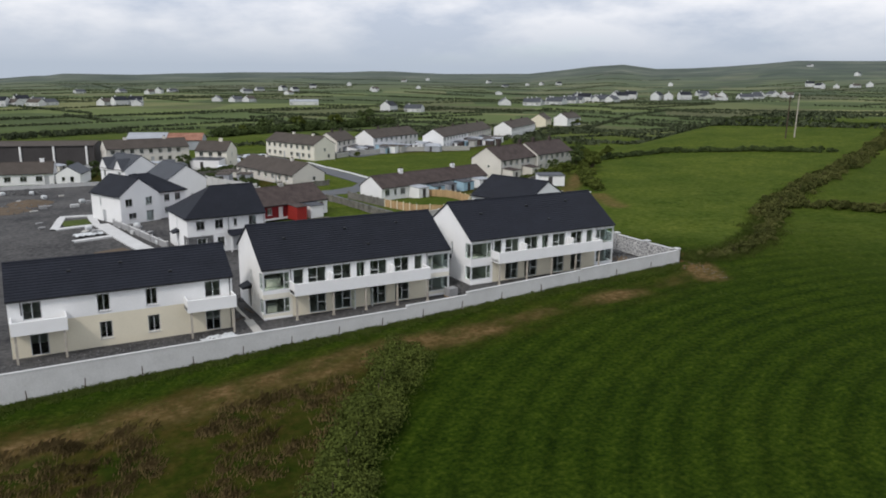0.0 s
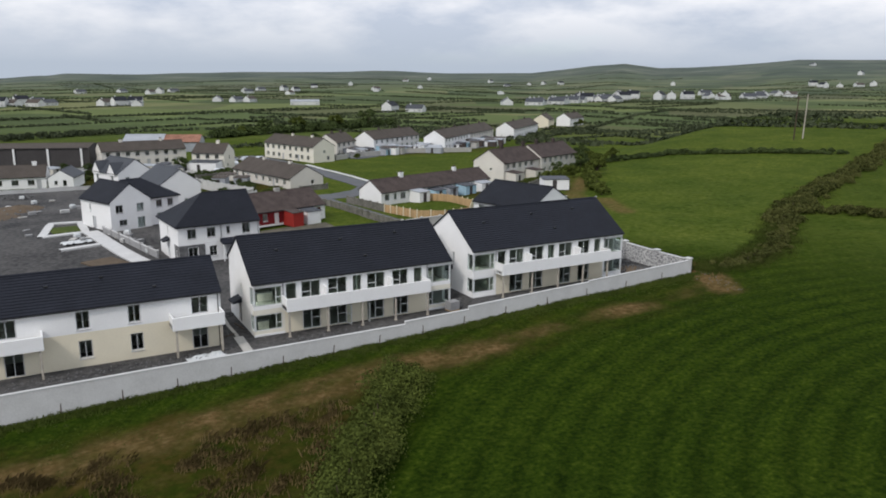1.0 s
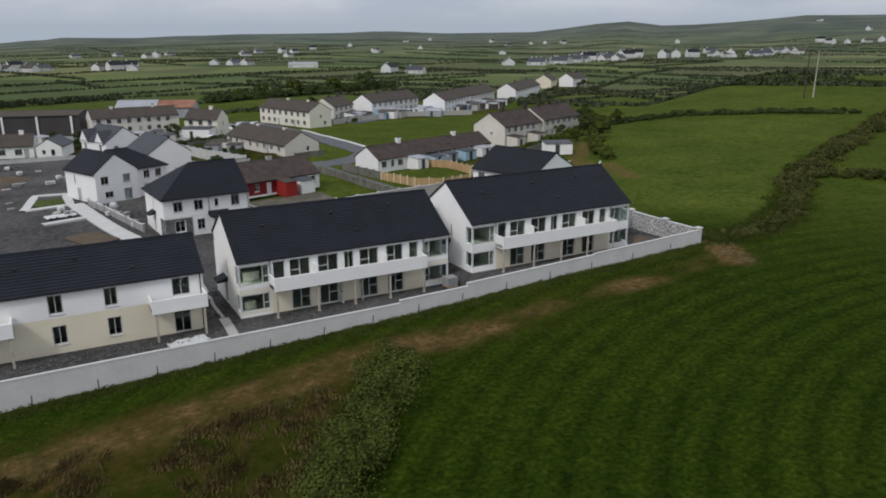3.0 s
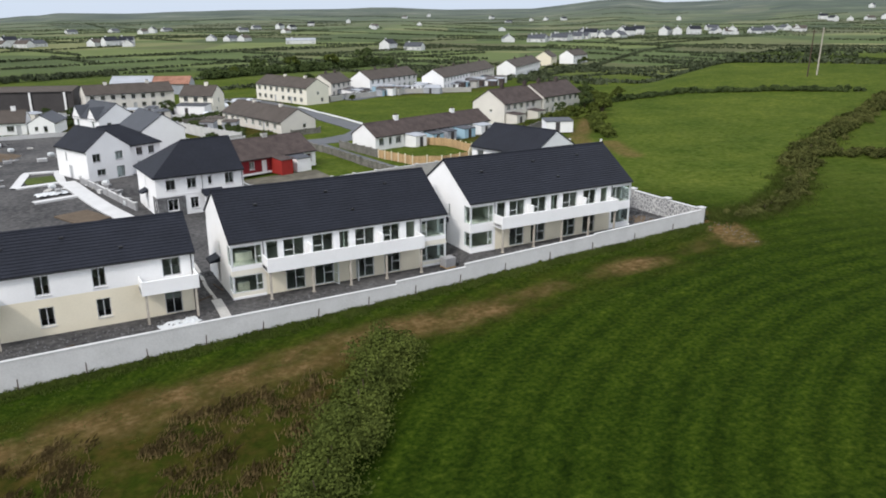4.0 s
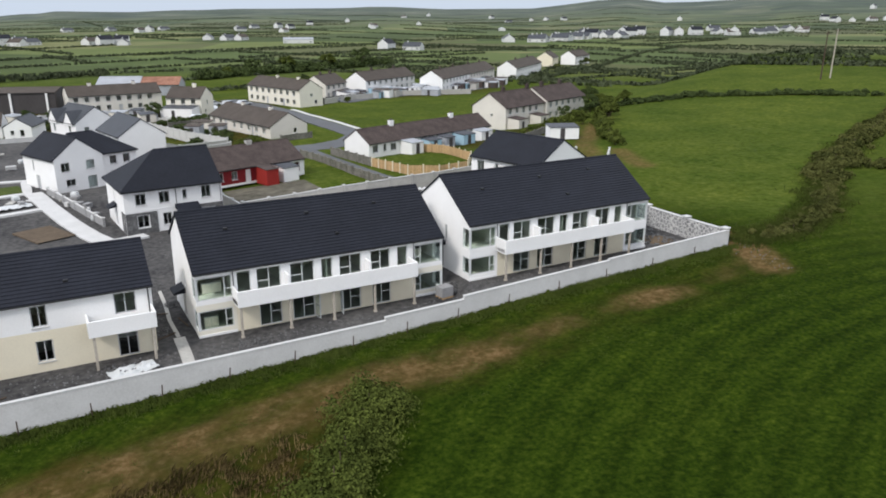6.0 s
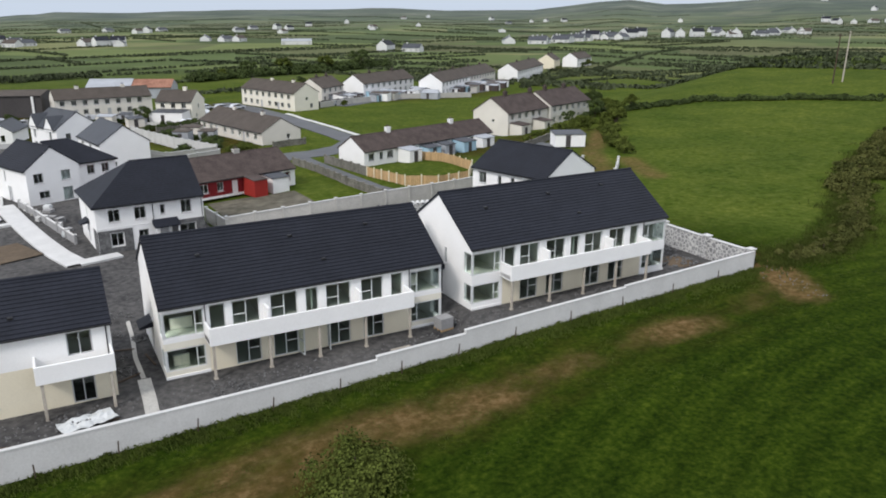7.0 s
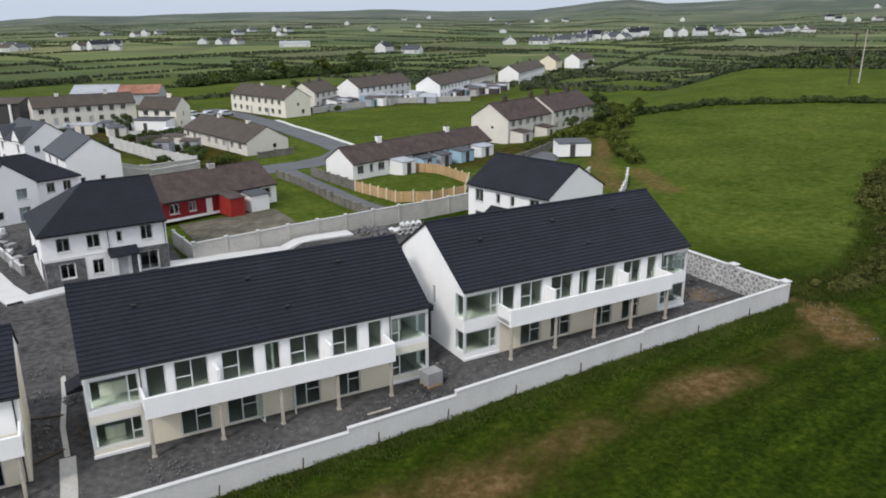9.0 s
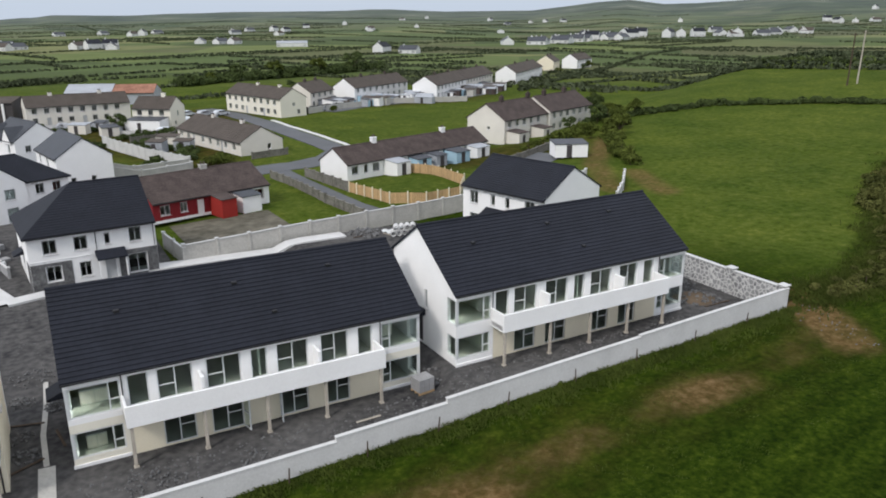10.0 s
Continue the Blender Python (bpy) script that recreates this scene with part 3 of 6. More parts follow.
    fields = mix(ramp(bare.outputs[0], (0.0, (0, 0, 0)), (0.35, (0.9, 0.9, 0.9))), fields, rock)
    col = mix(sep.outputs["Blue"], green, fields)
    col = mix(sep.outputs["Green"], col, rough)
    col = mix(sep.outputs["Red"], col, earth)
    l.new(col, b.inputs["Base Color"])
    bp = n.new("ShaderNodeBump")
    bp.inputs["Strength"].default_value, bp.inputs["Distance"].default_value = 0.7, 0.07
    l.new(nz(4.5, 8.0, 0.75), bp.inputs["Height"])
    l.new(bp.outputs["Normal"], b.inputs["Normal"])
    return m


def build_ground():
    xs, ys = steps(-4700, 4700, -62, 112, 1.0), steps(-3200, 4700, -64, 112, 1.0)
    # lines hugging the walls keep the step of the made-up ground sharp
    vs = [(x, y, sheet_z(x, y)) for y in ys for x in xs]
    w = len(xs)
    fs = [(j * w + i, j * w + i + 1, (j + 1) * w + i + 1, (j + 1) * w + i) for j in range(len(ys) - 1) for i in range(w - 1)]
    me = bpy.data.meshes.new("ground")
    me.from_pydata(vs, [], fs)
    att = me.color_attributes.new("zone", "FLOAT_COLOR", "POINT")
    flat = []
    for x, y, _ in vs:
        if -70 < x < 150 and -70 < y < 200:
            flat += [*zones(x, y), old_ley(x, y)]
        else:
            flat += [0.0, 0.0, smooth(290, 430, math.hypot(x - EYE.x, y - EYE.y)), old_ley(x, y)]
    att.data.foreach_set("color", flat)
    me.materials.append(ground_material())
    me.polygons.foreach_set("use_smooth", [True] * len(fs))
    return tagged(new("ground", me), "green pasture with brown rough strip and far fields", "field", kind="structure")


build_ground()


def site_surface():
    """Grey hardcore over the building plot, in a gently uneven sheet."""
    vs, fs, idx = [], [], {}
    step = 0.75
    for j in range(int(112 / step) + 1):
        for i in range(int(121 / step) + 1):
            x, y = -70 + i * step, -6.0 + j * step
            if y < wall_y(x) + 0.05:
                y = wall_y(x) + 0.05
            p = platform(min(x, 50.85), min(y, 105.4))
            if p is None:
                continue
            idx[i, j] = len(vs)
            vs.append((min(x, 50.85), min(y, 105.4), p + 0.03 * noise.noise((x / 1.3, y / 1.3, 0)) + 0.02 * noise.noise((x / 0.5, y / 0.5, 3))))
    for (i, j) in idx:
        q = [(i, j), (i + 1, j), (i + 1, j + 1), (i, j + 1)]
        if all(k in idx for k in q):
            fs.append([idx[k] for k in q])
    ob = part("pavement", (vs, fs), GRAVEL)
    return tagged(ob, "dark grey hardcore ground of the building plot", "gravel", kind="structure")


site_surface()

# ---- the three new terraces ----
def block_front(h, L, th, corner):
    """White outer piers, cream middle and the openings of a terrace with a long balcony."""
    uppers = [(3.12, 4.22, 2.95, 4.85, "door"), (4.67, 6.61, 2.95, 4.85, "window"), (7.37, 9.36, 2.95, 4.85, "window"), (9.95, 10.93, 2.95, 4.85, "door"),
              (11.51, 13.47, 2.95, 4.85, "window"), (14.29, 16.09, 2.95, 4.85, "window"), (16.75, 17.75, 2.95, 4.85, "door")]
    lowers = [(4.75, 6.55, 0.05, 2.15, "window"), (7.45, 9.3, 0.05, 2.15, "window"), (11.5, 13.35, 0.05, 2.15, "window"), (14.4, 16.1, 0.05, 2.15, "window")]
    up = [(0.0, 2.75, 2.95, 4.75), *uppers, (L - 2.75, L, 2.95, 4.75)]
    part("wall", wall_mesh(0, L, 2.6, 5.15, up, th), WHITE, h)
    part("wall", wall_mesh(0, 2.95, 0, 2.6, [(0.0, 2.7, 0.55, 2.1)], th), corner, h)
    part("wall", wall_mesh(2.95, L - 2.95, 0, 2.6, lowers, th), CREAM, h, "cream rendered recess wall")
    part("wall", wall_mesh(L - 2.95, L, 0, 2.6, [(L - 2.7, L, 0.55, 2.1)], th), corner, h)
    for q in uppers:
        if q[4] == "door":
            d = window(h, pose(0, 0, 0), q[0], q[1], q[2], q[3], PVC, 1, False, name="door")
        else:
            window(h, pose(0, 0, 0), q[0], q[1], q[2], q[3], PVC, 2, False, [(0, 0.45)])
    for q in lowers:
        window(h, pose(0, 0, 0), q[0], q[1], q[2], q[3], PVC, 2, False, [(1, 0.5)], name="patio_door")
    for x0, x1, cut in ((0.12, 2.75, 0.78), (L - 2.75, L - 0.12, 0.22)):
        side = 1 if cut > 0.5 else 0
        window(h, pose(0, 0, 0), x0, x1, 2.95, 4.75, PVC, 1, False, [(side, 0.4)], 0.03, cuts=(cut,))
        window(h, pose(0, 0, 0), x0, min(x1, x0 + 2.58) if side else x1, 0.55, 2.1, PVC, 1, False, [(side, 0.4)], 0.03, cuts=(cut,))


def terrace(m, label, doors_open=False):
    L, D, BK, eave, rise = 21.13, 5.28, 3.94, 5.15, 3.5
    W, th = D + BK, 0.3
    be = eave + rise - BK * rise / D
    h = thing("terrace", label, "apartment block", m, "new white terraces")
    fr = side_frames(L, W)
    block_front(h, L, th, IVORY if doors_open else WHITE)
    part("wall", wall_mesh(0, L, 0, be, [(3, 4, 0.05, 2.1), (6, 7.2, 3.2, 4.4), (13, 14.2, 3.2, 4.4), (17, 18, 0.05, 2.1)], th), WHITE, h, m=fr["back"])
    for side in ("left", "right"):
        corner = (W - 1.25, W - 0.12) if side == "left" else (0.12, 1.25)
        full = (W - 1.25, W - th) if side == "left" else (th, 1.25)
        slit = (W - 4.4, W - 4.0, 2.9, 4.3) if side == "left" else (4.0, 4.4, 2.9, 4.3)
        door = (W - 5.6, W - 4.7, 0.02, 2.1) if side == "left" else (4.7, 5.6, 0.02, 2.1)
        part("wall", wall_mesh(th, W - th, 0, eave, [(*full, 2.95, 4.75), (*full, 0.55, 2.1), slit, door], th), WHITE, h, m=fr[side])
        poly = [(0, eave), (D, eave + rise), (W, be), (W, eave)]
        if side == "left":
            poly = [(W - x, z) for x, z in poly]
        part("gable", prism(poly, 0, th), WHITE, h, m=fr[side])
        window(h, fr[side], *corner, 2.95, 4.75, PVC, 1, False, depth=0.03)
        window(h, fr[side], *corner, 0.55, 2.1, PVC, 1, False, depth=0.03)
        window(h, fr[side], *slit[:2], slit[2], slit[3], STEEL, 1, True)
        part("door", soft_boxes(0.01, (door[0], door[1], 0.12, 0.17, 0.02, 2.1)), BLACK, h, m=fr[side])
        # little black canopy over the side door
        cx = (door[0] + door[1]) / 2
        bm = bmesh.new()
        a = [bm.verts.new(p) for p in ((cx - 0.85, 0, 2.75), (cx + 0.85, 0, 2.75), (cx + 0.85, -0.95, 2.35), (cx - 0.85, -0.95, 2.35), (cx - 0.85, 0, 2.3), (cx + 0.85, 0, 2.3), (cx + 0.85, -0.95, 2.22), (cx - 0.85, -0.95, 2.22))]
        for f in ((0, 3, 2, 1), (4, 5, 6, 7), (3, 7, 6, 2), (0, 4, 7, 3), (1, 2, 6, 5), (0, 1, 5, 4)):
            bm.faces.new([a[k] for k in f])
        part("canopy", bm, SLATE, h, m=fr[side])
        for z0, z1 in ((2.95, 4.75), (0.55, 2.1)):
            x = (0.0, 0.12) if side == "left" else (L - 0.12, L)
            part("corner_post", boxes((*x, 0, 0.12, z0, z1)), PVC, h)
    for x in (-0.06, L - 2.9):
        part("plinth", soft_boxes(0.02, (x, x + 2.96, -0.08, -0.001, 0, 0.22)), WHITE, h)
    if doors_open:
        for hinge, turn in ((9.26, -78), (11.54, -100)):
            window(h, pose(hinge, 0.08, 0, 0, 0, turn), 0.0, 0.86, 0.06, 2.12, PVC, 1, False, [(0, 0.5)], 0.0, name="open_door")
    # sloping tile roof
    part("roof", roof_slope((-0.12, -0.12, eave + 0.02), (L + 0.12, -0.12, eave + 0.02), (-0.12, D, eave + rise + 0.1), (L + 0.12, D, eave + rise + 0.1), 0.31, 0.045), SLATE, h, "dark slate-grey tiled roof slope")
    part("roof", roof_slope((L + 0.12, W + 0.2, be), (-0.12, W + 0.2, be), (L + 0.12, D, eave + rise + 0.1), (-0.12, D, eave + rise + 0.1), 0.31, 0.045), SLATE, h)
    bm = bmesh.new()
    rod(bm, (-0.12, D, eave + rise + 0.08), (L + 0.12, D, eave + rise + 0.08), 0.13, 0.13, 8)
    part("ridge_cap", bm, SLATE, h)
    part("gutter", soft_boxes(0.02, (-0.1, L + 0.1, -0.25, -0.13, eave - 0.11, eave - 0.01)), BLACK, h, "black plastic gutter")
    for x in (2.85, L - 2.85):
        bm = bmesh.new()
        rod(bm, (x, -0.06, 3.0), (x, -0.06, eave - 0.1), 0.035, 0.035, 6)
        part("downpipe", bm, BLACK, h)
    for x, v in ((3.3, 0.62), (10.2, 0.72), (16.4, 0.75), (12.0, 0.3)):
        y, z = D * v, eave + rise * v + 0.12
        bm = boxes((x - 0.16, x + 0.16, y - 0.14, y + 0.14, z - 0.05, z + 0.12))
        bmesh.ops.bevel(bm, geom=bm.edges[:], offset=0.03, segments=1, affect="EDGES")
        part("roof_vent", bm, BLACK, h)
    # balcony
    x0, x1, y1 = 2.72, L - 3.2, -1.62
    part("balcony_slab", boxes((x0, x1, y1 + 0.16, -0.002, 2.62, 2.92)), CONC, h)
    part("balcony_wall", soft_boxes(0.02, (x0, x1, y1, y1 + 0.15, 2.5, 3.78)), WHITE, h, "white rendered balcony front")
    part("balcony_wall", soft_boxes(0.02, (x0, x0 + 0.15, y1 + 0.152, -0.003, 2.5, 3.78)), WHITE, h)
    part("balcony_wall", soft_boxes(0.02, (x1 - 0.15, x1, y1 + 0.152, -0.003, 2.5, 3.78)), WHITE, h)
    for x in (6.95, 13.85):
        part("divider", soft_boxes(0.02, (x - 0.1, x + 0.1, -1.0, -0.003, 2.93, 4.3)), WHITE, h)
    for x in (2.95, 6.8, 10.4, 14.0, 17.65):
        bm = soft_boxes(0.02, (x - 0.09, x + 0.09, y1 + 0.12, y1 + 0.3, 0, 2.5), (x - 0.14, x + 0.14, y1 + 0.07, y1 + 0.35, 0, 0.12))
        part("post", bm, PROP, h, "unfinished grey balcony post")
    part("floor_slab", boxes((th, L - th, th, W - th, 2.62, 2.92)), ROOM, h)
    part("floor_slab", boxes((th, L - th, th, W - th, 0.0, 0.06)), ROOM, h)
    part("loft_floor", boxes((th, L - th, th, W - th, eave - 0.08, eave)), ROOM, h)
    part("partition", boxes((th, L - th, 4.6, 4.72, 0.06, eave - 0.1)), ROOM, h)
    for x in (2.9, 6.95, 10.5, 14.0, 17.9):
        part("partition", boxes((x - 0.06, x + 0.06, th, 4.59, 0.07, 2.61), (x - 0.06, x + 0.06, th, 4.59, 2.93, eave - 0.09)), ROOM, h)
    return h


def plain_terrace(m):
    """The terrace with a white upper floor, cream ground floor and two small balconies."""
    L, W, eave, rise, th = 18.75, 7.4, 5.1, 2.45, 0.3
    ox = 21.95
    up = [(a + ox, b + ox, 3.3, 4.85) for a, b in ((-20.85, -19.4), (-15.05, -14.0), (-11.0, -10.0), (-5.75, -4.3))]
    lo = [(a + ox, b + ox, 0.75, 2.3) for a, b in ((-15.0, -13.95), (-10.95, -9.9))] + [(a + ox, b + ox, 0.03, 2.0) for a, b in ((-20.5, -19.1), (-5.8, -4.45))]
    h = thing("terrace", "white and cream rendered terrace with dark slate roof", "apartment block", m, "new white terraces")
    fr = side_frames(L, W)
    part("wall", wall_mesh(0, L, 3.0, eave, up, th), WHITE, h, "white upper wall")
    part("wall", wall_mesh(0, L, 0, 3.0, lo, th), CREAM, h, "cream ground floor wall")
    for q in up:
        window(h, pose(0, 0, 0), *q, STEEL, 2, q[0] > 3 and q[0] < 14)
    for q in lo:
        window(h, pose(0, 0, 0), *q, STEEL, 2, q[2] > 0.3, name="window" if q[2] > 0.3 else "patio_door")
    part("wall", wall_mesh(0, L, 0, eave, [(4, 5.2, 3.2, 4.4), (12, 13.2, 3.2, 4.4)], th), WHITE, h, m=fr["back"])
    for side in ("left", "right"):
        part("wall", wall_mesh(th, W - th, 0, eave, [(3.0, 3.9, 3.2, 4.3)], th), CREAM if side == "right" else WHITE, h, m=fr[side])
        window(h, fr[side], 3.0, 3.9, 3.2, 4.3, STEEL, 1, True)
        part("gable", prism([(0, eave), (W / 2, eave + rise), (W, eave)], 0, th), WHITE, h, m=fr[side])
    part("roof", roof_slope((-0.12, -0.15, eave + 0.02), (L + 0.12, -0.15, eave + 0.02), (-0.12, W / 2, eave + rise + 0.1), (L + 0.12, W / 2, eave + rise + 0.1), 0.31, 0.045), SLATE, h)
    part("roof", roof_slope((L + 0.12, W + 0.15, eave + 0.02), (-0.12, W + 0.15, eave + 0.02), (L + 0.12, W / 2, eave + rise + 0.1), (-0.12, W / 2, eave + rise + 0.1), 0.31, 0.045), SLATE, h)
    bm = bmesh.new()
    rod(bm, (-0.12, W / 2, eave + rise + 0.08), (L + 0.12, W / 2, eave + rise + 0.08), 0.13, 0.13, 8)
    part("ridge_cap", bm, SLATE, h)
    part("gutter", soft_boxes(0.02, (-0.1, L + 0.1, -0.28, -0.16, eave - 0.11, eave - 0.01)), BLACK, h)
    for x in (1.0, L - 0.25):
        bm = bmesh.new()
        rod(bm, (x, -0.06, 3.8 if x < 2 else 0.0), (x, -0.06, eave - 0.1), 0.04, 0.04, 6)
        part("downpipe", bm, BLACK, h)
    for a, b in ((0.1, 4.4), (14.25, 18.7)):
        y1 = -1.75
        part("balcony_slab", boxes((a, b, y1 + 0.16, -0.002, 2.62, 2.92)), CONC, h)
        part("balcony_wall", soft_boxes(0.02, (a, b, y1, y1 + 0.15, 2.5, 3.68)), WHITE, h)
        for x in (a, b - 0.15):
            part("balcony_wall", soft_boxes(0.02, (x, x + 0.15, y1 + 0.152, -0.003, 2.5, 3.68)), WHITE, h)
        for x in (a + 0.3, b - 0.3):
            part("post", soft_boxes(0.02, (x - 0.09, x + 0.09, y1 + 0.12, y1 + 0.3, 0, 2.5)), PROP, h)
    for x, v in ((13.4, 0.3), (9.3, 0.7), (5.0, 0.6)):
        y, z = W / 2 * v, eave + rise * v + 0.12
        part("roof_vent", soft_boxes(0.03, (x - 0.16, x + 0.16, y - 0.14, y + 0.14, z - 0.05, z + 0.12)), BLACK, h)
    part("floor_slab", boxes((th, L - th, th, W - th, 2.7, 2.95)), ROOM, h)
    part("loft_floor", boxes((th, L - th, th, W - th, eave - 0.08, eave)), ROOM, h)
    part("partition", boxes((th, L - th, 3.6, 3.72, 0.02, eave - 0.1)), ROOM, h)
    return h


plain_terrace(pose(-21.95, -0.25, 0))
terrace(pose(-0.08, 0.34, 0), "white rendered terrace with dark slate roof and long balcony", True)
terrace(pose(23.387, -0.47, 0.85, 0, 0, 1.0), "white rendered terrace at the plot's corner with long balcony")


# ---- boundary walls ----
def run_wall(name, label, pts, material, thick=0.2, coping=0.04, bottom=0.6, group=""):
    """A wall of straight panels between points x, y, top, each with its coping."""
    h = thing(name, label, "wall", pose(0, 0, 0), group, "structure")
    for (ax, ay, az), (bx, by, bz) in zip(pts, pts[1:]):
        d = Vector((bx - ax, by - ay, 0))
        L = d.length
        if L < 0.3:
            continue
        ang = math.degrees(math.atan2(d.y, d.x))
        lo = min(ground_z(ax, ay - 0.6), ground_z(bx, by - 0.6)) - bottom
        poly = [(0, lo), (L, lo), (L, bz), (0, az)]
        p = part("panel", prism(poly, -thick / 2, thick / 2), material, h, m=pose(ax, ay, 0, 0, 0, ang))
        cap = [(-coping * 0.5, az), (L + coping * 0.5, bz), (L + coping * 0.5, bz + 0.09), (-coping * 0.5, az + 0.09)]
        part("coping", prism(cap, -thick / 2 - coping, thick / 2 + coping), CONC, p)
    return h


front = []
for x0, z0, x1, z1 in ((-70, 0.85, -23, 0.95), (-23, 0.95, -10, 1.0), (-10, 1.0, 1.5, 1.0), (1.5, 1.0, 12.75, 1.02)):
    front.append([(x0, wall_y(x0), z0), (x1, wall_y(x1), z1)])
front += [[(12.75, wall_y(12.75), 1.3), (19.9, wall_y(19.9), 1.42)], [(19.9, wall_y(19.9), 1.72), (28, wall_y(28), 1.98), (35.5, wall_y(35.5), 2.2)], [(35.5, wall_y(35.5), 2.32), (44, wall_y(44), 2.6), (51.4, wall_y(51.4), 2.85)]]
for i, seg in enumerate(front):
    run_wall("wall_south_%d" % (i + 1), "long pale grey rendered boundary wall beside the field", seg, CONC, 0.22, 0.03)


def rubble_mat():
    """Random grey rubble stone with pale wide joints."""
    m = make_mat("rubble_stone", (0.22, 0.22, 0.23), 0.95, 0.4, 3.0, 1.3, 0.4, second=(0.40, 0.40, 0.40))
    n, l = m.node_tree.nodes, m.node_tree.links
    b = n["Principled BSDF"]
    geo = n.new("ShaderNodeNewGeometry")
    cell = n.new("ShaderNodeTexVoronoi")
    cell.feature = "DISTANCE_TO_EDGE"
    cell.inputs["Scale"].default_value = 2.6
    l.new(geo.outputs["Position"], cell.inputs["Vector"])
    joint = n.new("ShaderNodeValToRGB")
    joint.color_ramp.elements[0].position, joint.color_ramp.elements[1].position = 0.05, 0.12
    joint.color_ramp.elements[0].color, joint.color_ramp.elements[1].color = rgb(1, 1, 1), rgb(0, 0, 0)
    l.new(cell.outputs["Distance"], joint.inputs["Fac"])
    mixed = n.new("ShaderNodeMixRGB")
    mixed.inputs["Color2"].default_value = rgb(0.58, 0.58, 0.56)
    l.new(joint.outputs["Color"], mixed.inputs["Fac"])
    l.new(b.inputs["Base Color"].links[0].from_socket, mixed.inputs["Color1"])
    l.new(mixed.outputs["Color"], b.inputs["Base Color"])
    return m


RUBBLE = rubble_mat()
run_wall("wall_east", "mottled grey blockwork return wall with pale coping", [(51.3, -4.3, 2.85), (51.0, 0.0, 2.9), (50.8, 6.0, 3.0), (50.7, 11.5, 3.1)], RUBBLE, 0.22, 0.08)
for px, py, pz in ((51.35, -4.3, 3.0), (51.0, 0.6, 3.1), (50.8, 6.2, 3.2), (50.7, 11.5, 3.3)):
    h = thing("pier", "grey block pier with pale cap on the return wall", "pier", pose(px, py, 0), "wall piers")
    part("shaft", soft_boxes(0.02, (-0.3, 0.3, -0.3, 0.3, 0.2, pz)), RUBBLE, h)
    part("cap", soft_boxes(0.03, (-0.38, 0.38, -0.38, 0.38, pz + 0.002, pz + 0.12)), CONC, h)


# ---- houses of the estate ----
def row_windows(L, zs, w=1.1, h=1.2, gap=2.8, start=1.2, doors=()):
    out = []
    for z in zs:
        x = start
        while x + w < L - 0.5:
            if z < 1.5 and any(abs(x - d) < 1.3 for d in doors):
                x += gap
                continue
            out.append((x, x + w, z, z + h))
            x += gap
    return out + [(d, d + 0.95, 0.05, 2.1, "door") for d in doors]


def base(x, y):
    return ground_z(x, y) - 0.08


